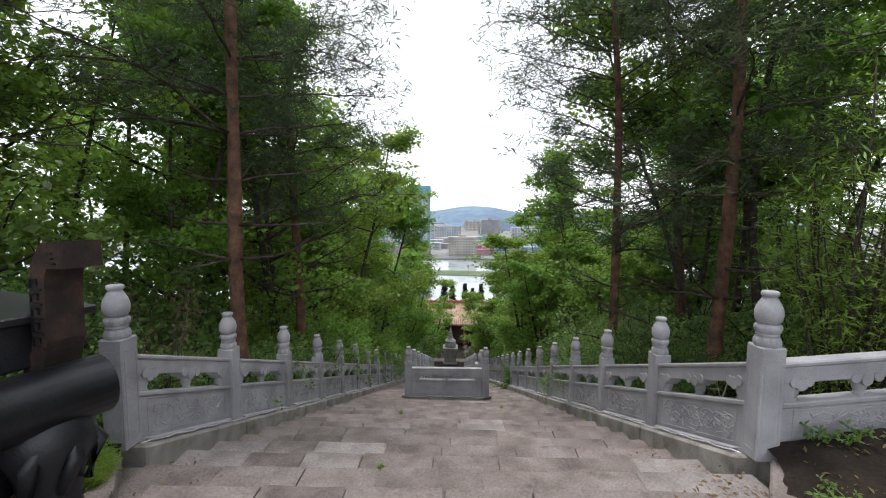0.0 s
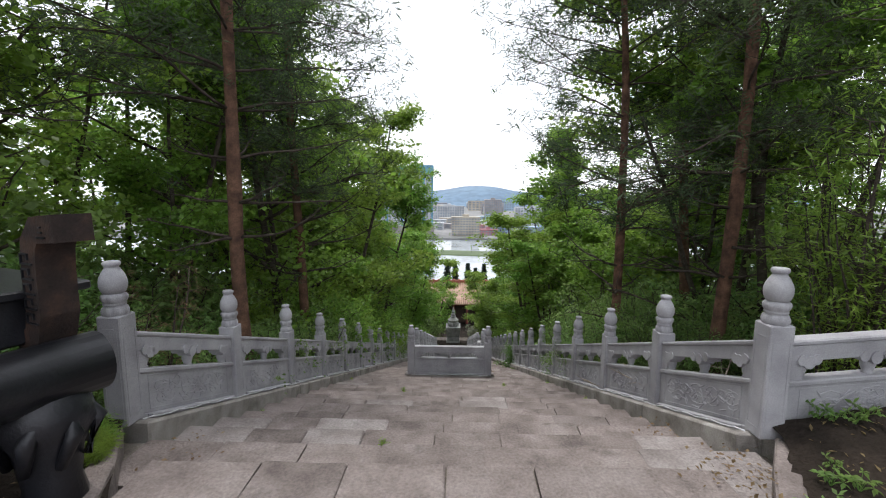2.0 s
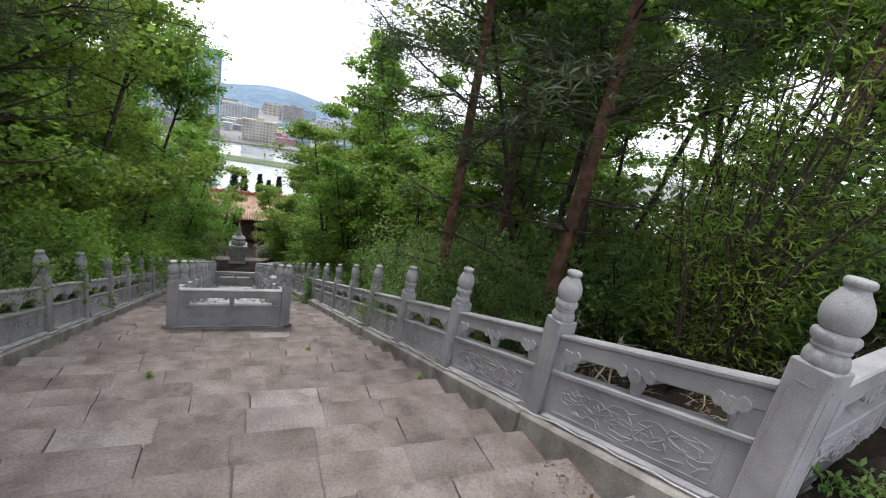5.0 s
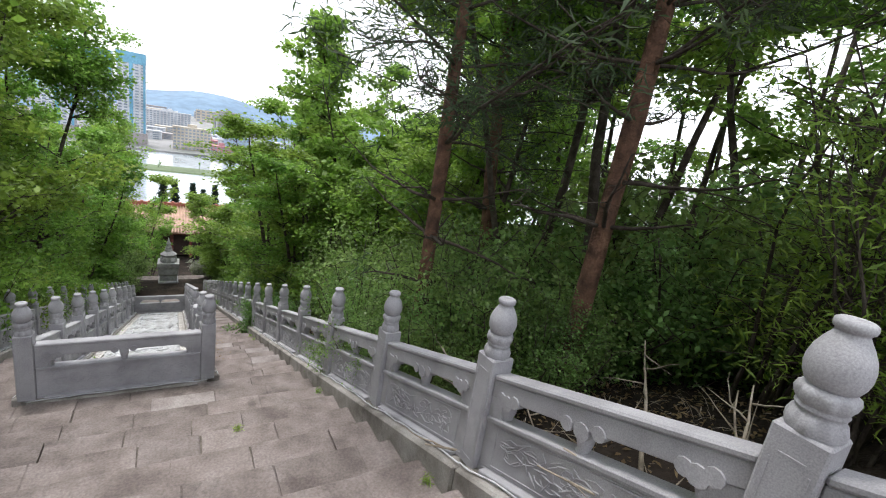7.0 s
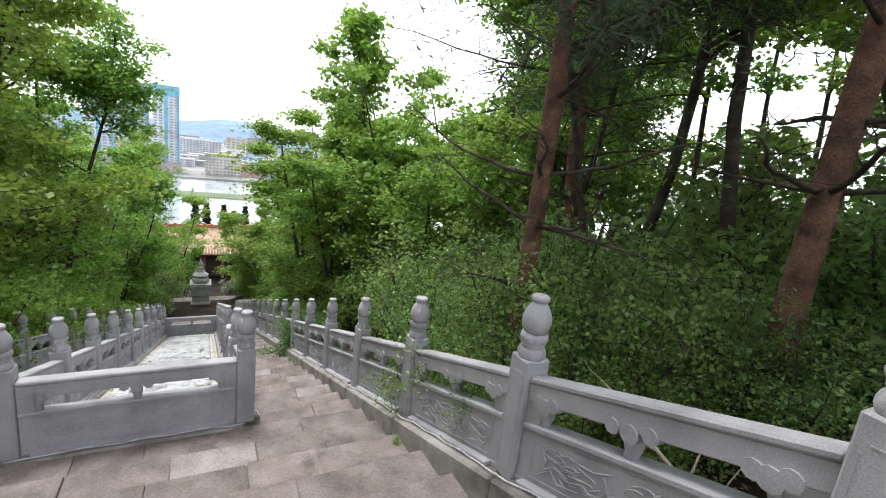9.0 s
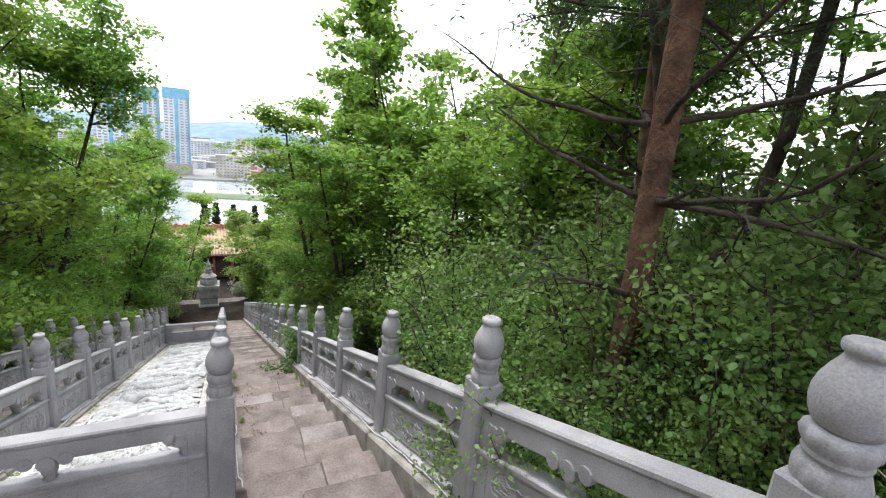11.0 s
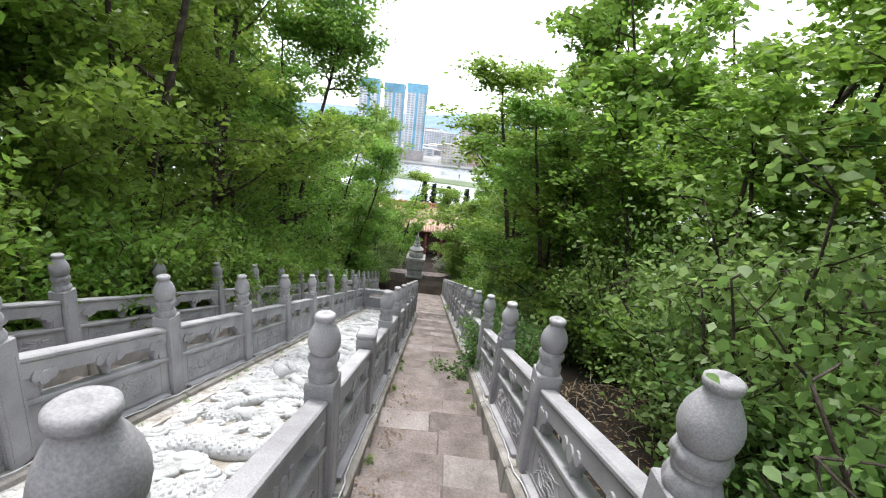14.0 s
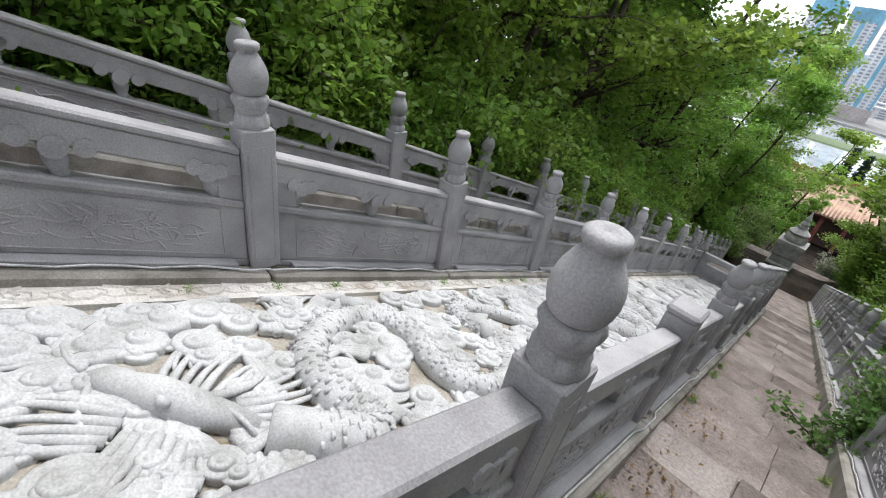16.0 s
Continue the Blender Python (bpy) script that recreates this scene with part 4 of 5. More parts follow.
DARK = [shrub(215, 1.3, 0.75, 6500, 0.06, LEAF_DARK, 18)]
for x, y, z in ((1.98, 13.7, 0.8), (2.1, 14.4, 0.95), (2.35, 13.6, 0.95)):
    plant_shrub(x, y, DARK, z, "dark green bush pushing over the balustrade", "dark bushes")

# brown leaves and twigs on the ground behind the balustrades
ln = np.random.default_rng(44)
spots = []
while len(spots) < 9000:
    x, y = ln.uniform(2.05, 5.5), ln.uniform(1.7, 14.0)
    spots.append((x if len(spots) % 4 else 2 * X_MID - x, y))
lit = np.array([(x, y, ground_z(x, y) + 0.012) for x, y in spots])
tagged(part("leaf_carpet", leaf_mesh("leaf_carpet", lit, 0.06, DRY, ln, 0.5, flatness=0.93), DRY, None, "brown dead leaves strewn on the dark forest soil"), category="leaf litter", kind="stuff")
twigs = leaf_mesh("twig_carpet", lit[::3] + np.array((0.05, 0.03, 0.006)), 0.2, DEADWOOD, ln, 0.05, flatness=0.95)
tagged(part("twig_carpet", twigs, DEADWOOD, None, "thin grey twigs strewn on the forest soil"), category="twigs", kind="stuff")

# fallen and leaning dead branches behind the balustrade
rd = random.Random(31)


def dead_branch(x, y, ang, tilt, length, r, label):
    bm = bmesh.new()
    lp = limb_points(rd, (0, 0, 0), (math.cos(ang), math.sin(ang), tilt), length, 8, 0.14)
    tube(bm, lp, [r * (1 - 0.75 * q / 8) for q in range(9)], 6)
    for q in (3, 4, 5, 6, 7):
        sp = limb_points(rd, lp[q], (rd.uniform(-1, 1), rd.uniform(-1, 1), rd.uniform(-0.1, 0.6)), length * 0.28, 4, 0.25)
        tube(bm, sp, [r * 0.4, r * 0.3, r * 0.22, r * 0.15, r * 0.08], 4)
    o = part("fallen_branch", bm, DEADWOOD, None, label, True)
    o.matrix_world = pose(x, y, ground_z(x, y) + 0.02)
    tagged(o, category="branch", group="dead branches")


for k in range(16):
    dead_branch(rd.uniform(2.15, 2.9), rd.uniform(2.6, 4.9), rd.uniform(0, 6.28), rd.uniform(0.0, 0.22), rd.uniform(0.7, 1.5), rd.uniform(0.012, 0.024), "pale fallen pine branch lying behind the balustrade")
dead_branch(3.0, 4.0, 0.9, 0.55, 1.2, 0.02, "bare dead branch leaning over the slope")
dead_branch(2.7, 3.4, 0.5, 0.8, 1.1, 0.02, "bare dead branch leaning over the slope")

# soil beds on both sides of the landing
def bed_z(x, y):
    far = max(0.0, min(1.0, (y + 0.6) / 2.2))
    return 1.82 + 0.03 * min(abs(x - X_MID) - 2.0, 2.5) + (0.2 if x > 0 else 0.1) * far * far * max(0.0, min((abs(x - X_MID) - 2.1) * 1.5, 1.0)) + 0.045 * noise.noise(Vector((x * 2.3, y * 2.3, 0))) + 0.03 * noise.noise(Vector((x * 7, y * 7, 3)))


def soil_bed(side, label):
    bm = bmesh.new()
    rows = []
    for j in range(44):
        y = -4.0 + 0.125 * j
        edge = landing_right(y) if side > 0 else landing_left(y)
        row = []
        for i in range(30):
            x = edge + side * (0.11 * i - 0.03)
            yy = min(y, RAIL_Y - 0.02 + (abs(x - X_MID) - 2.27) * 0.13) if side > 0 else y
            row.append(bm.verts.new((x, yy, bed_z(x, y))))
        rows.append(row)
    for p, q in zip(rows, rows[1:]):
        for i in range(29):
            bm.faces.new((p[i], p[i + 1], q[i + 1], q[i]) if side > 0 else (p[i + 1], p[i], q[i], q[i + 1]))
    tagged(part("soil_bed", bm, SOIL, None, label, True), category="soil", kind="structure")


soil_bed(1, "bare dark soil bed beside the landing, tree shade in its colour")
soil_bed(-1, "bare dark soil under the incense burner, tree shade in its colour")
nb = np.random.default_rng(52)
crumbs = []
for k in range(700):
    y = nb.uniform(-0.6, 1.35)
    x = landing_right(y) + nb.uniform(0.12, 2.2) if k % 3 else landing_left(y) - nb.uniform(0.12, 1.0)
    crumbs.append((x, y, bed_z(x, y) + 0.008))
tagged(part("soil_litter", leaf_mesh("soil_litter", np.array(crumbs), 0.045, DRY, nb, 0.35, flatness=0.85), DRY, None, "dry leaf scraps scattered over the dark soil bed"), category="leaf litter", kind="stuff")

# weeds on the soil bed, beside the burner and along the step edges
WEED = []
for k in range(3):
    nr = np.random.default_rng(60 + k)
    bm = bmesh.new()
    cs = []
    for i in range(7):
        a = i * 0.9
        tipv = (0.09 * math.cos(a), 0.09 * math.sin(a), 0.1 + 0.03 * (i % 3))
        tube(bm, [(0, 0, 0), (tipv[0] * 0.4, tipv[1] * 0.4, tipv[2] * 0.7), tipv], [0.004, 0.003, 0.002], 4)
        cs += [tipv] * 7
    WEED.append((mesh_of("stemwork", bm, LEAF_SHRUB), leaf_mesh("foliage", np.array(cs), 0.075, LEAF_BROAD, nr, 0.4, flatness=0.75)))
nr = np.random.default_rng(66)
gc = np.stack([nr.normal(size=900) * 0.05, nr.normal(size=900) * 0.05, np.abs(nr.normal(size=900)) * 0.1], 1)
GRASS = leaf_mesh("foliage", gc, 0.11, LEAF, nr, 0.05, flatness=0.1)
TUFT = leaf_mesh("foliage", gc[:110] * 0.32, 0.04, LEAF, nr, 0.12, flatness=0.2)
DRYLEAF = leaf_mesh("foliage", np.stack([nr.normal(size=60) * 0.1, nr.normal(size=60) * 0.2, np.abs(nr.normal(size=60)) * 0.01 + 0.006], 1), 0.034, DRY, nr, 0.55, flatness=0.85)
rw = random.Random(17)
for n in range(22):
    y = rw.uniform(0.1, 1.35)
    x, k, sz = landing_right(y) + 0.2 + 1.1 * rw.random() ** 1.4, n % 3, rw.uniform(0.4, 0.65)
    w = thing("weed", "small green palmate-leaved weed on dark soil", "weed", "weeds on the soil bed", m=pose(x, y, bed_z(x, y) - 0.01, 0, 0, 70 * k + 40 * x))
    w.scale = (sz, sz, sz)
    tagged(part("stemwork", WEED[k][0], LEAF_SHRUB, w), kind="stuff")
    part("foliage", WEED[k][1], LEAF_BROAD, w)
for x, y, sz in ((-2.5, 1.0, 0.6), (-2.58, 1.1, 0.7), (-2.46, 0.9, 0.5)):
    g = part("grass_tuft", GRASS, LEAF, None, "feathery green grass tuft beside the incense burner")
    g.matrix_world = pose(x, y, 1.84, 0, 0, 50 * x) @ Matrix.Diagonal((sz, sz, sz, 1))
    tagged(g, category="grass tuft", kind="stuff")
rt = random.Random(91)
for k in range(40):
    if k < 10:
        y = rt.uniform(1.0, 9.0)
        x = rt.choice((X_LEFT + 0.22, X_RIGHT - 0.22, rt.uniform(-1.3, 1.3)))
    elif k < 26:
        y = rt.uniform(9.2, 18.0)
        x = rt.choice((RAMP_R + 0.2, X_RIGHT - 0.22))
    else:
        y = rt.uniform(9.4, 16.0)
        x = RAMP_L + 0.2
    zz = ramp_z(y) if k >= 26 else stair_z(y)
    g = part("grass_tuft", TUFT, LEAF, None, "tiny green tuft growing from a stone joint")
    g.matrix_world = pose(x, y, zz + 0.003, 0, 0, rt.uniform(0, 360)) @ Matrix.Diagonal((1, 1, rt.uniform(0.6, 1.2), 1))
    tagged(g, category="grass tuft", kind="stuff")
for x, y in ((1.3, 0.8), (1.6, 1.15), (-2.4, 1.5), (-2.1, 0.95), (1.62, 2.2), (0.75, 10.2), (0.8, 12.4), (0.72, 11.3)):
    g = part("leaf_litter", DRYLEAF, DRY, None, "dry brown leaves gathered in a step corner")
    g.matrix_world = pose(x, y, stair_z(y) + 0.004, 0, 0, 0)
    tagged(g, category="leaf litter", kind="stuff")

# ---- incense burner beside the head of the stairs ----
BX, BY, BZ = -2.95, 0.36, 1.85
burner = thing("incense_burner", "black cast-iron incense burner with rusty scroll handle and beast-head feet", "incense burner", m=pose(BX, BY, BZ, 0, 0, 68) @ Matrix.Scale(1.22, 4))
b = bmesh.new()
box(b, -1.0, 0.5, -0.26, 0.6, 0.66, 0.86, 0.01)
part("trough", b, IRON, burner)
b = bmesh.new()
box(b, -1.06, 0.56, -0.31, 0.66, 0.86, 0.90, 0.008)
part("rim", b, IRON, burner, "flat black iron rim")
b = bmesh.new()
tube(b, [(-1.3, -0.42, 0.56), (0.5, -0.42, 0.56)], [0.13, 0.13], 24)
part("roller", b, IRON, burner, "glossy black cylinder", True)
b = bmesh.new()
hp = [(-0.2, 0.66), (-0.31, 0.69), (-0.345, 0.8), (-0.345, 0.98), (-0.36, 1.09), (-0.41, 1.15), (-0.55, 1.16)]
half = 0.055
outer, inner = [], []
for i, (yy, zz) in enumerate(hp):
    ya, za = hp[max(i - 1, 0)]
    yb, zb = hp[min(i + 1, len(hp) - 1)]
    d = Vector((0, yb - ya, zb - za)).normalized()
    n = Vector((0, -d.z, d.y)) * half
    outer.append((yy + n.y, zz + n.z))
    inner.append((yy - n.y, zz - n.z))
ring = [[b.verts.new((x, q[0], q[1])) for q in outer + inner[::-1]] for x in (0.32, 0.46)]
m_ = len(ring[0])
for i in range(m_):
    j = (i + 1) % m_
    b.faces.new((ring[0][i], ring[0][j], ring[1][j], ring[1][i]))
for i in range(len(hp) - 1):
    o = m_ - 1 - i
    b.faces.new((ring[0][i], ring[0][o], ring[0][o - 1], ring[0][i + 1]))
    b.faces.new((ring[1][i + 1], ring[1][o - 1], ring[1][o], ring[1][i]))
bmesh.ops.recalc_face_normals(b, faces=b.faces)
handle = part("handle", b, RUST, burner, "rusty upright handle with a key pattern")
b = bmesh.new()
for k in range(5):
    z = 0.76 + 0.062 * k
    for (a0, a1, z0, z1) in ((-0.385, -0.305, 0.0, 0.007), (-0.312, -0.305, 0.0, 0.045), (-0.36, -0.305, 0.04, 0.047), (-0.36, -0.353, 0.02, 0.045)):
        box(b, 0.312, 0.319, a0, a1, z + z0, z + z1)
for k in range(3):
    box(b, 0.312, 0.319, -0.5 + 0.018 * k, -0.44 - 0.018 * k, 1.12 + 0.02 * k, 1.126 + 0.02 * k)
part("key_pattern", b, IRON, handle, "raised key fret pattern")
for k, (fx, fy) in enumerate(((0.3, -0.4), (-0.75, -0.4), (0.3, 0.4), (-0.75, 0.4))):
    b = bmesh.new()
    lathe(b, [(0.13, -0.3), (0.14, -0.1), (0.1, 0.1), (0.12, 0.25), (0.17, 0.36), (0.15, 0.46), (0.08, 0.53)], 12, (fx, fy, 0))
    for i in range(7):
        a = i * 0.9
        tube(b, [(fx + 0.13 * math.cos(a), fy + 0.13 * math.sin(a), 0.2), (fx + 0.17 * math.cos(a + 0.3), fy + 0.17 * math.sin(a + 0.3), 0.34), (fx + 0.1 * math.cos(a + 0.6), fy + 0.1 * math.sin(a + 0.6), 0.46)], [0.02, 0.035, 0.015], 6)
    part("foot", b, IRON, burner, "carved dark beast-head foot", True)

# ---- kerb and soil bed to the side of the landing ----
KERB = bmesh.new()
box(KERB, -0.07, 0.07, -0.305, 0.305, -0.4, 0.0, 0.012)
KERB_ME = mesh_of("kerb_stone", KERB, STEP)
for edge, out, lab in ((landing_right, 1, "kerb stones beside the soil bed"), (landing_left, -1, "kerb stones beside the incense burner")):
    y = 1.3
    while y > -4.5:
        slant = (edge(y) - edge(y - 0.3)) / 0.3
        step = 0.62 / math.sqrt(1 + slant * slant)
        turn = -math.degrees(math.atan2(edge(y) - edge(y - step), step))
        kb = part("kerb_stone", KERB_ME, STEP, None, lab)
        kb.matrix_world = pose((edge(y) + edge(y - step)) / 2 + out * 0.05, y - step / 2, 1.87 if y < 0.9 else 1.83, 0, 0, turn)
        tagged(kb, lab, "kerb", "kerb stones", "structure")
        y -= step

# ---- temple hall, stone pagoda and court at the foot ----
TY, TX = 66.0, 0.6
TG = -16.2
temple = thing("temple_hall", "temple hall with an orange glazed tile roof and red columns", "temple", m=pose(TX, TY, TG))
b = bmesh.new()
for sx, yy0, zz0, yy1, zz1 in ((1, -4.2, 3.3, 0.0, 5.6), (1, 0.0, 5.6, 4.2, 3.3)):
    v4 = [b.verts.new(p) for p in ((-9, yy0, zz0), (9, yy0, zz0), (8.4, yy1, zz1), (-8.4, yy1, zz1), (-9, yy0, zz0 - 0.15), (9, yy0, zz0 - 0.15), (8.4, yy1, zz1 - 0.15), (-8.4, yy1, zz1 - 0.15))]
    for q in ((0, 1, 2, 3), (7, 6, 5, 4), (0, 4, 5, 1), (1, 5, 6, 2), (2, 6, 7, 3), (3, 7, 4, 0)):
        b.faces.new([v4[i] for i in q])
roof = part("roof", b, TILE, temple)
tile_bm = bmesh.new()
tube(tile_bm, [(0, -4.25, 3.32), (0, -2.8, 4.0), (0, -1.4, 4.8), (0, -0.05, 5.66)], [0.085, 0.085, 0.085, 0.085], 6)
tile_me = mesh_of("tile", tile_bm, TILE, True)
for k in range(56):
    t = part("tile", tile_me, TILE, roof)
    t.location = (-8.5 + 17 * k / 55, 0, 0)
b = bmesh.new()
box(b, -8.5, 8.5, -0.18, 0.18, 5.55, 6.0, 0.03)
for k in range(22):
    box(b, -8.3 + 0.8 * k, -8.0 + 0.8 * k, -0.2, 0.2, 6.0, 6.12, 0.02)
part("ridge", b, RIDGE, roof, "dark red ridge")
b = bmesh.new()
box(b, -7.8, 7.8, -2.6, 3.4, 0.0, 3.5)
part("hall_wall", b, DARKWOOD, temple, "timber wall with the shade of the eaves in its colour")
b = bmesh.new()
box(b, -8.2, 8.2, -3.3, -3.05, 2.75, 3.15)
part("beam", b, RED, temple, "painted red beam")
for k in range(8):
    b = bmesh.new()
    lathe(b, [(0.22, 0), (0.2, 0.1), (0.17, 1.5), (0.17, 3.0)], 12, (-7 + 2 * k, -3.2, 0))
    part("column", b, RED, temple, "", True)

pag = thing("stone_pagoda", "grey tiered stone offering tower on a square pedestal", "pagoda", m=pose(-0.4, 40.2, z_low - 0.2))
pag.scale = (0.8, 0.8, 1.0)
for nm, prof, seg in (("pedestal", [(1.14, 0.0), (1.14, 0.25), (0.98, 0.34), (0.98, 0.72), (1.1, 0.86), (1.14, 1.3), (1.24, 1.52), (1.24, 1.72)], 4), ("drum", [(0.66, 1.72), (0.72, 1.88), (0.68, 2.05), (0.5, 2.2)], 12), ("upper_tier", [(0.64, 2.2), (0.7, 2.3), (0.42, 2.48), (0.34, 2.55), (0.34, 2.7)], 8), ("spire", [(0.24, 2.7), (0.28, 2.85), (0.15, 3.0), (0.2, 3.12), (0.09, 3.35), (0.02, 3.6)], 10)):
    b = bmesh.new()
    lathe(b, prof, seg)
    part(nm, b, TOWER_STONE, pag)

# conifers, flowering shrubs and pines near the hall
sp_rng = np.random.default_rng(8)


def spruce_meshes():
    n = 5200
    u = sp_rng.random(n) ** 1.3
    r = (1 - u) * 1.25 * (0.35 + 0.65 * sp_rng.random(n)) * (0.75 + 0.25 * np.sin(u * 60))
    a = sp_rng.uniform(0, 6.28, n)
    c = np.stack([r * np.cos(a), r * np.sin(a), 0.6 + u * 5.4 - 0.25 * r], 1)
    bm = bmesh.new()
    tube(bm, [(0, 0, -0.3), (0, 0, 3), (0, 0, 6)], [0.13, 0.08, 0.02], 7)
    return mesh_of("trunk", bm, BARK, True), leaf_mesh("crown", c, 0.24, SPRUCE, sp_rng, 0.3)


SP_T, SP_C = spruce_meshes()
for x, y, s in ((-1.6, 74, 1.62), (-0.2, 75, 1.6), (2.0, 74.5, 1.55), (3.3, 74, 1.4), (4.9, 76, 1.6)):
    p = thing("spruce_tree", "small dark green spruce beyond the temple roof", "tree", "spruces by the lake", m=pose(x, y, ground_z(x, y)))
    p.scale = (s * 1.05, s * 1.05, s)
    part("trunk", SP_T, BARK, p)
    part("crown", SP_C, SPRUCE, p)
for x, y, s in ((3.0, 40, 1.3), (-3.6, 41, 1.6), (3.7, 43.5, 2.2), (4.3, 46, 2.6), (-2.3, 43.6, 1.6), (-3.4, 43.9, 2.0), (-4.6, 46, 3.0), (6.4, 46.5, 3.0), (2.75, 37, 1.2), (-2.4, 37.5, 1.2)):
    plant_shrub(x, y, SHRUBS, s, "pale flowering bush beside the pagoda court", "court bushes")

BLOSSOM = [shrub(240, 1.5, 1.0, 4200, 0.09, PALE_FLOWER, 12)]
for x, y, z in ((1.9, 43.0, 1.1), (2.9, 44.0, 1.4)):
    plant_shrub(x, y, BLOSSOM, z, "pale blossoming bush beside the pagoda court", "blossoming bushes")
for x, y, z in ((-3.0, 47.0, 0.9), (-3.9, 51.5, 1.0), (4.0, 48.0, 0.85), (4.6, 53.0, 1.0), (-1.9, 45.5, 0.6), (-3.4, 47.0, 0.7), (4.2, 45.5, 0.6), (5.2, 47.0, 0.7), (-5.5, 46.0, 0.8), (7.2, 46.0, 0.8)):
    plant_tree(x, y, size=z, far=True)

# ---- lake, bank, city and hill ----
b = bmesh.new()
for q in (((-700, 290), (900, 290), (900, 425), (-700, 425)), ((-700, 436), (900, 436), (900, 562), (-700, 562))):
    b.faces.new([b.verts.new((x, y, CG - 2)) for x, y in q])
tagged(part("lake", b, WATER, None, "pale grey lake reflecting the bright sky"), category="lake", kind="structure")
b = bmesh.new()
for i in range(40):
    x0, x1 = -700 + 40 * i, -700 + 40 * (i + 1)
    s0, s1 = 12 * math.sin(i * 0.5), 12 * math.sin((i + 1) * 0.5)
    vs = [b.verts.new(p) for p in ((x0, 412 + s0, CG - 3), (x1, 412 + s1, CG - 3), (x1, 448 + s1, CG - 3), (x0, 448 + s0, CG - 3), (x0, 415 + s0, CG - 1), (x1, 415 + s1, CG - 1), (x1, 444 + s1, CG - 1), (x0, 444 + s0, CG - 1))]
    for q in ((4, 5, 6, 7), (0, 1, 5, 4), (3, 7, 6, 2)):
        b.faces.new([vs[k] for k in q])
tagged(part("causeway", b, GRASS_FAR, None, "grassy causeway crossing the lake"), category="bank", kind="structure")
b = bmesh.new()
box(b, -2500, 2500, 560, 1690, CG - 8, CG)
tagged(part("city_ground", b, CITY_GROUND, None, "pale built-up shore beyond the lake"), category="ground", kind="structure")


def building(x, y, w, d, h, material, label, storeys, bays, roof_bits=True, name="apartment_building"):
    p = thing(name, label, "building", "city buildings", m=pose(x, y, CG))
    bm = bmesh.new()
    box(bm, -w / 2, w / 2, 0, d, 0, h)
    part("wall", bm, material, p)
    bm = bmesh.new()
    box(bm, -w / 2 - 0.5, w / 2 + 0.5, -0.5, d + 0.5, h, h + 1.2)
    if roof_bits:
        box(bm, -w * 0.12, w * 0.12, d * 0.3, d * 0.7, h + 1.2, h + 4.5)
    part("roof", bm, material, p)
    wm = bmesh.new()
    sw, sh = w / bays, h / storeys
    box(wm, -sw * 0.3, sw * 0.3, -0.25, 0.0, sh * 0.25, sh * 0.78)
    wme = mesh_of("window", wm, WINDOW)
    for i in range(bays):
        for j in range(storeys):
            o = part("window", wme, WINDOW, p)
            o.location = (-w / 2 + sw * (i + 0.5), 0, sh * j)
    return p


building(81, 950, 36, 25, 41, BROWN_FACADE, "tall grey-brown office tower with a domed roof", 12, 8)
building(-17, 950, 73, 16, 27, CONCRETE, "long pale apartment block beyond the lake", 8, 14)
building(14, 595, 38, 16, 24, CREAM, "cream and grey apartment block by the lake", 7, 10)
building(34, 625, 16, 14, 11, PINK, "low red-pink pavilion building by the shore", 3, 5)
building(45, 600, 26, 12, 7, PINK, "low red-pink building with a pale roof", 2, 6)
building(63, 615, 28, 18, 18, BLUE, "pale blue office building by the lake", 4, 7)
building(-120, 930, 60, 16, 28, CONCRETE, "pale apartment block beyond the lake", 8, 12)
building(160, 930, 70, 16, 26, CONCRETE, "pale apartment block beyond the lake", 8, 12)
rb = random.Random(4)
for k in range(64):
    yy = rb.uniform(990, 1600) if k < 44 else rb.uniform(650, 900)
    xx = rb.uniform(-0.28, 0.3) * yy
    building(xx, yy, rb.uniform(26, 70), 14, rb.uniform(12, 30) if k < 44 else rb.uniform(6, 13), (CONCRETE, CREAM, CONCRETE, BLUE, CONCRETE, BROWN_FACADE)[k % 6], "distant pale city block", 4, 5, k % 3 == 0)
for k in range(34):
    # trees along the causeway and the far shore
    yy = rb.uniform(424, 440) if k < 14 else rb.uniform(566, 585)
    xx = rb.uniform(-0.22, 0.3) * yy
    p = thing("shore_tree", "small round green tree on the lake shore", "tree", "shore trees", m=pose(xx, yy, CG - (1 if k < 14 else 0), 0, 0, rb.uniform(0, 360)))
    p.scale = (0.7, 0.7, rb.uniform(0.4, 0.7))
    part("trunk", FAR_TREES[k % 3][0], BARK, p)
    part("crown", FAR_TREES[k % 3][1], LEAF, p)
for x, y, h in ((-43, 600, 90), (-73, 606, 88), (-104, 600, 91)):
    p = building(x, y, 25, 16, h, CONCRETE, "white and teal high-rise apartment tower", 30, 5, name="apartment_tower")
    bm = bmesh.new()
    box(bm, -13.0, 13.0, -0.6, 16.5, h - 7, h + 4)
    box(bm, -1.6, 1.6, -1.0, 0.0, 0, h)
    box(bm, 10.6, 12.7, -0.8, 0.0, 0, h)
    part("cladding", bm, BLUE_GLASS, p, "teal blue cladding strip and crown")
    bm = bmesh.new()
    box(bm, -14.0, 14.0, -1.2, 17, 0, 12)
    part("podium", bm, BROWN_FACADE, p, "brown shop podium")
# wooded hill; its haze is only the blue of the material
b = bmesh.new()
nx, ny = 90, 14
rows = []
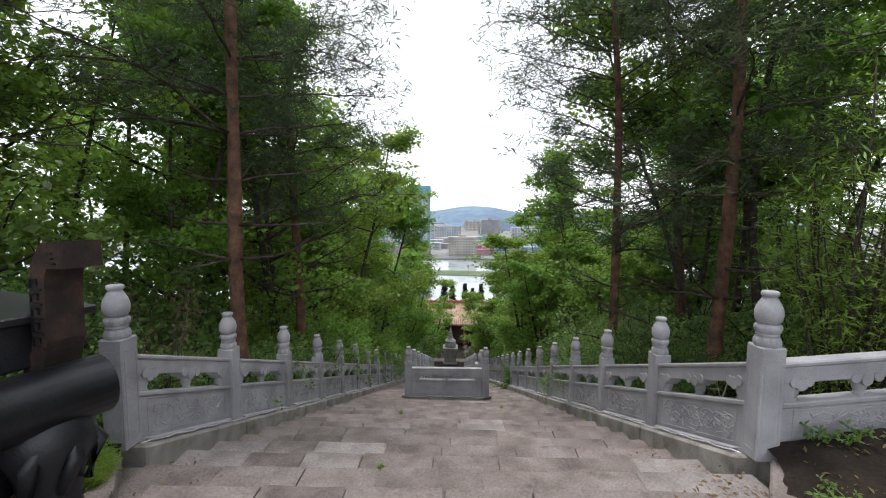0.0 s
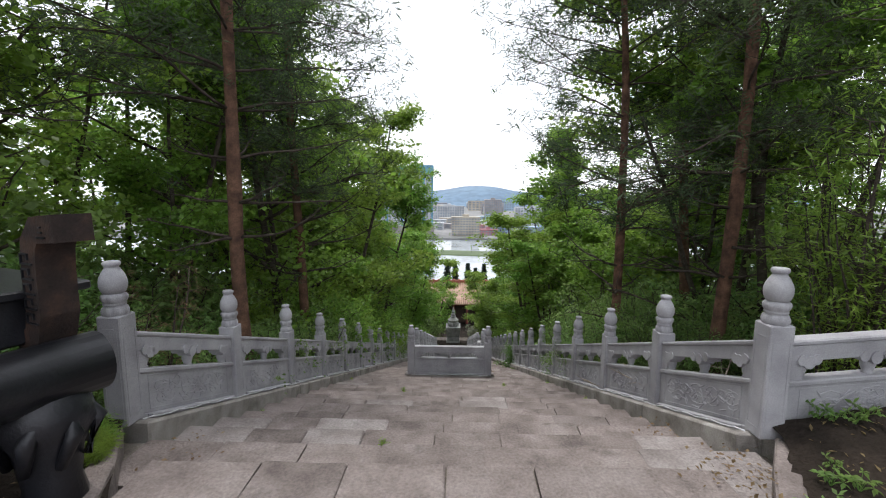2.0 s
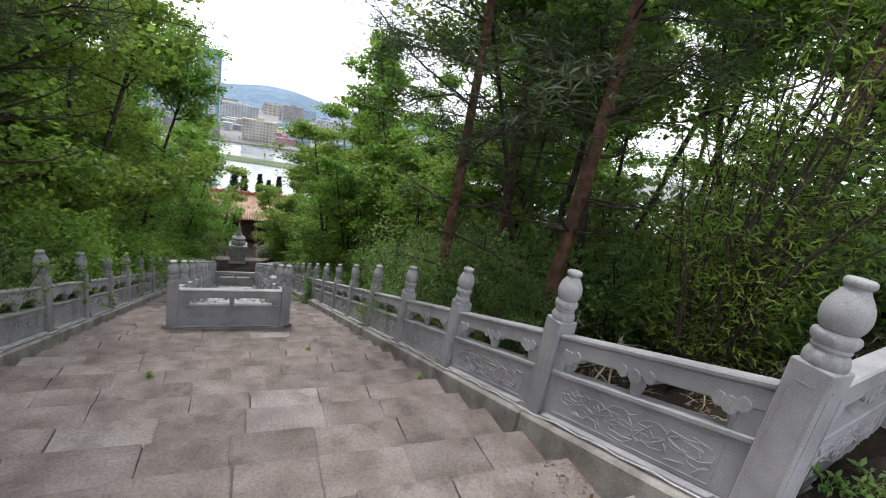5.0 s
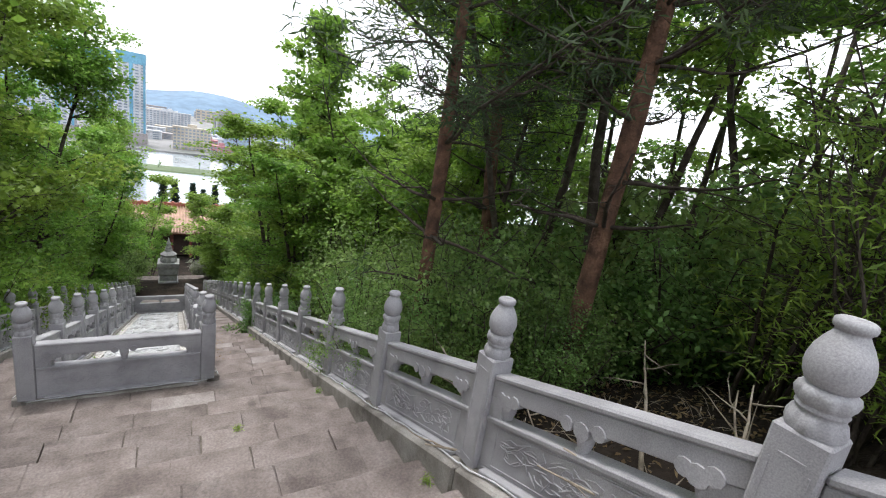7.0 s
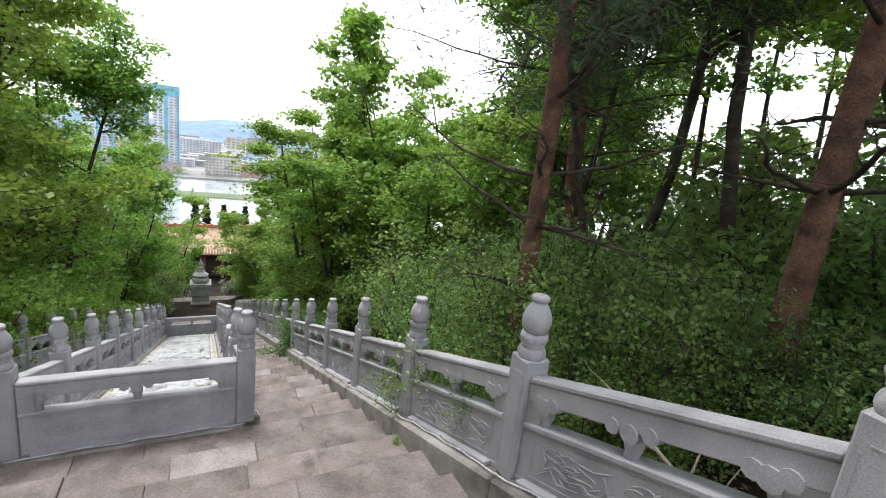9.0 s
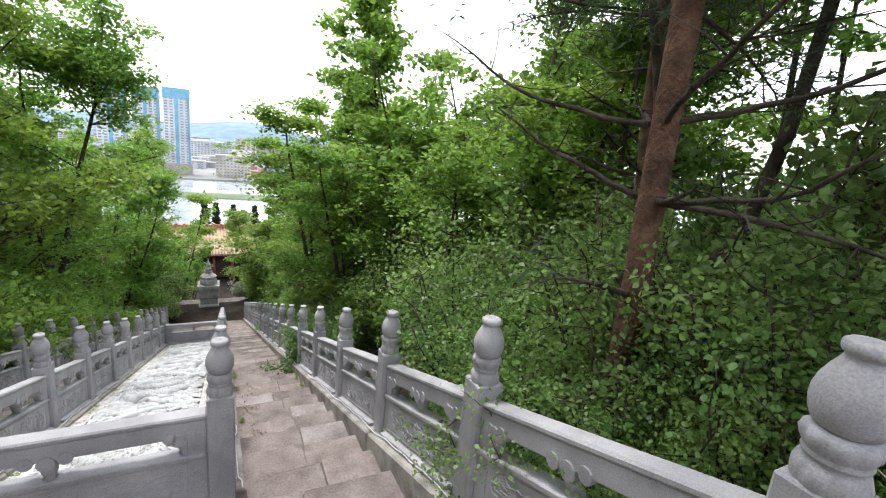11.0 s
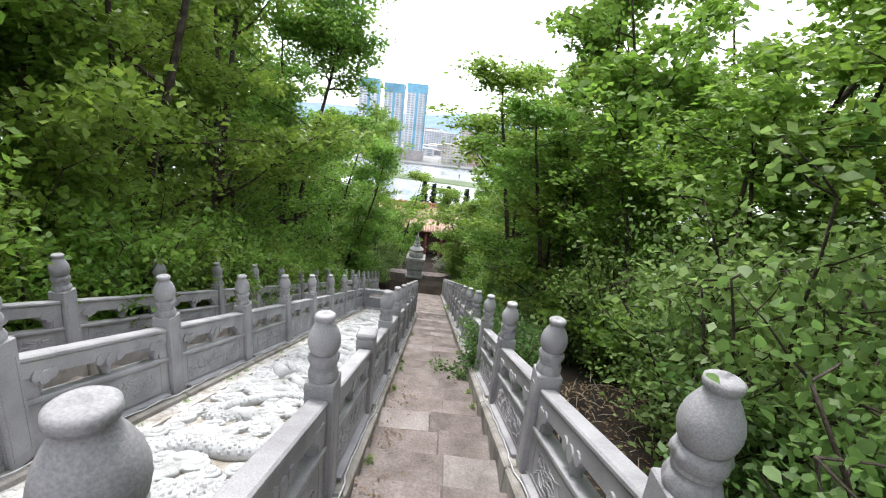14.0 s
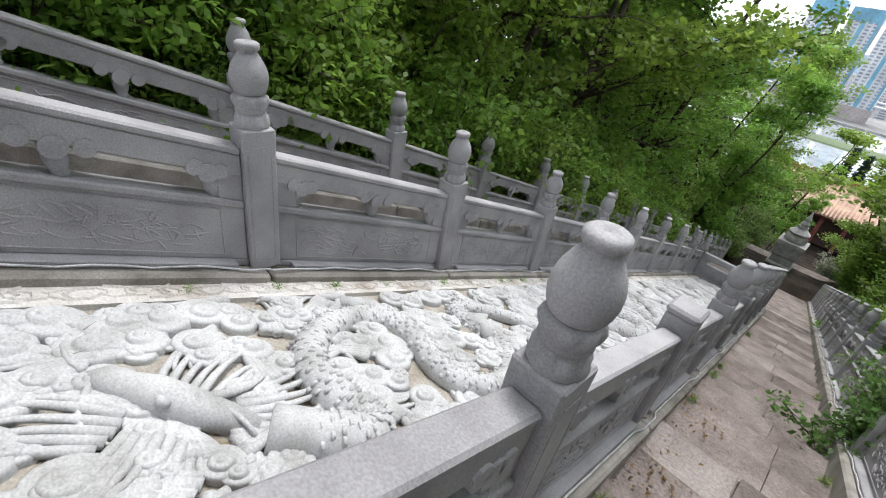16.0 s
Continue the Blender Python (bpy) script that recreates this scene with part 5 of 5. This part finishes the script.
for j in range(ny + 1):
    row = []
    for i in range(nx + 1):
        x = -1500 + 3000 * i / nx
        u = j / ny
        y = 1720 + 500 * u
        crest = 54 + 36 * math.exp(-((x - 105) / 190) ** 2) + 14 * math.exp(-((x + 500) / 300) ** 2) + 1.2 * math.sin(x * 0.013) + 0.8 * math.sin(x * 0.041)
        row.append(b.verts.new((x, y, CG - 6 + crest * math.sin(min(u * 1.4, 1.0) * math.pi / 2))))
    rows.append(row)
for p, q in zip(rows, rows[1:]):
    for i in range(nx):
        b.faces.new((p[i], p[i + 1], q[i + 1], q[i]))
tagged(part("hill", b, HILL, None, "wooded hill beyond the city, blue-green with distance haze in its colour", True), category="hill", kind="structure")

# ---- step slabs ----
def slab_meshes():
    out = []
    for s in range(6):
        r = random.Random(300 + s)
        bm = bmesh.new()
        box(bm, -0.5, 0.5, 0.0, 1.0, -1.0, 0.0)
        bmesh.ops.bevel(bm, geom=list(bm.edges), offset=0.022, segments=1, affect="EDGES")
        for v in bm.verts:
            v.co.x += r.uniform(-0.012, 0.012)
            v.co.y += r.uniform(-0.02, 0.02)
            v.co.z += r.uniform(-0.03, 0.03) if v.co.z > -0.5 else 0
        out.append(mesh_of("slab", bm, STEP))
    return out


SLABS = slab_meshes()
PALE_SLABS = []
for me in SLABS[:3]:
    pale = me.copy()
    pale.materials[0] = PALE_STEP
    PALE_SLABS.append(pale)
rq = random.Random(77)


def lay_row(x0, x1, y0, depth, z, thick, near, bm, pale=0.04):
    x = x0
    while x < x1 - 0.05:
        w = rq.uniform(0.44, 0.72)
        if x1 - (x + w) < 0.3:
            w = x1 - x
        m = pose(x + w / 2, y0 + rq.uniform(-0.012, 0.012), z + rq.uniform(-0.007, 0.005), rq.uniform(-0.5, 0.5), rq.uniform(-0.5, 0.5), rq.uniform(-0.5, 0.5)) @ Matrix.Diagonal((w - 0.007, depth - 0.003, thick, 1))
        me = rq.choice(PALE_SLABS) if rq.random() < pale else rq.choice(SLABS)
        if near:
            o = part("slab", me, STEP, stairs)
            o.matrix_local = m
        else:
            t = me.copy()
            t.transform(m)
            bm.from_mesh(t)
            bpy.data.meshes.remove(t)
        x += w


far_slabs = bmesh.new()
IN_L, IN_R = X_LEFT + 0.155, X_RIGHT - 0.155
for k in range(6):
    y = LANDING_Y - 0.72 * (k + 1)
    lay_row(landing_left(y + 0.3), landing_right(y + 0.3), y, 0.72, LANDING_Z, 0.16, True, None)
for j in range(n_steps):
    y0 = LANDING_Y + TREAD * j - 0.01
    z = LANDING_Z - RISE * (j + 1)
    y_mid = y0 + TREAD
    if y_mid < RAMP_Y - 0.05 or y0 > RAMP_Y + RAMP_BAY * RAMP_BAYS + 0.2:
        wide = 0.1 if y0 < RAIL_Y else 0.0
        lay_row(max(IN_L - wide, landing_left(y0 + 0.2)), min(IN_R + wide, landing_right(y0 + 0.2)), y0, TREAD, z, 0.17, y_mid < 24, far_slabs, 0.4 if j in (1, 2) else 0.05)
    else:
        lay_row(IN_L, RAMP_L - 0.15, y0, TREAD, z, 0.17, y_mid < 24, far_slabs)
        lay_row(RAMP_R + 0.15, IN_R, y0, TREAD, z, 0.17, y_mid < 24, far_slabs, 0.12)
me = mesh_of("far_slabs", far_slabs, STEP)
tagged(part("far_slabs", me, STEP, stairs), kind="stuff")
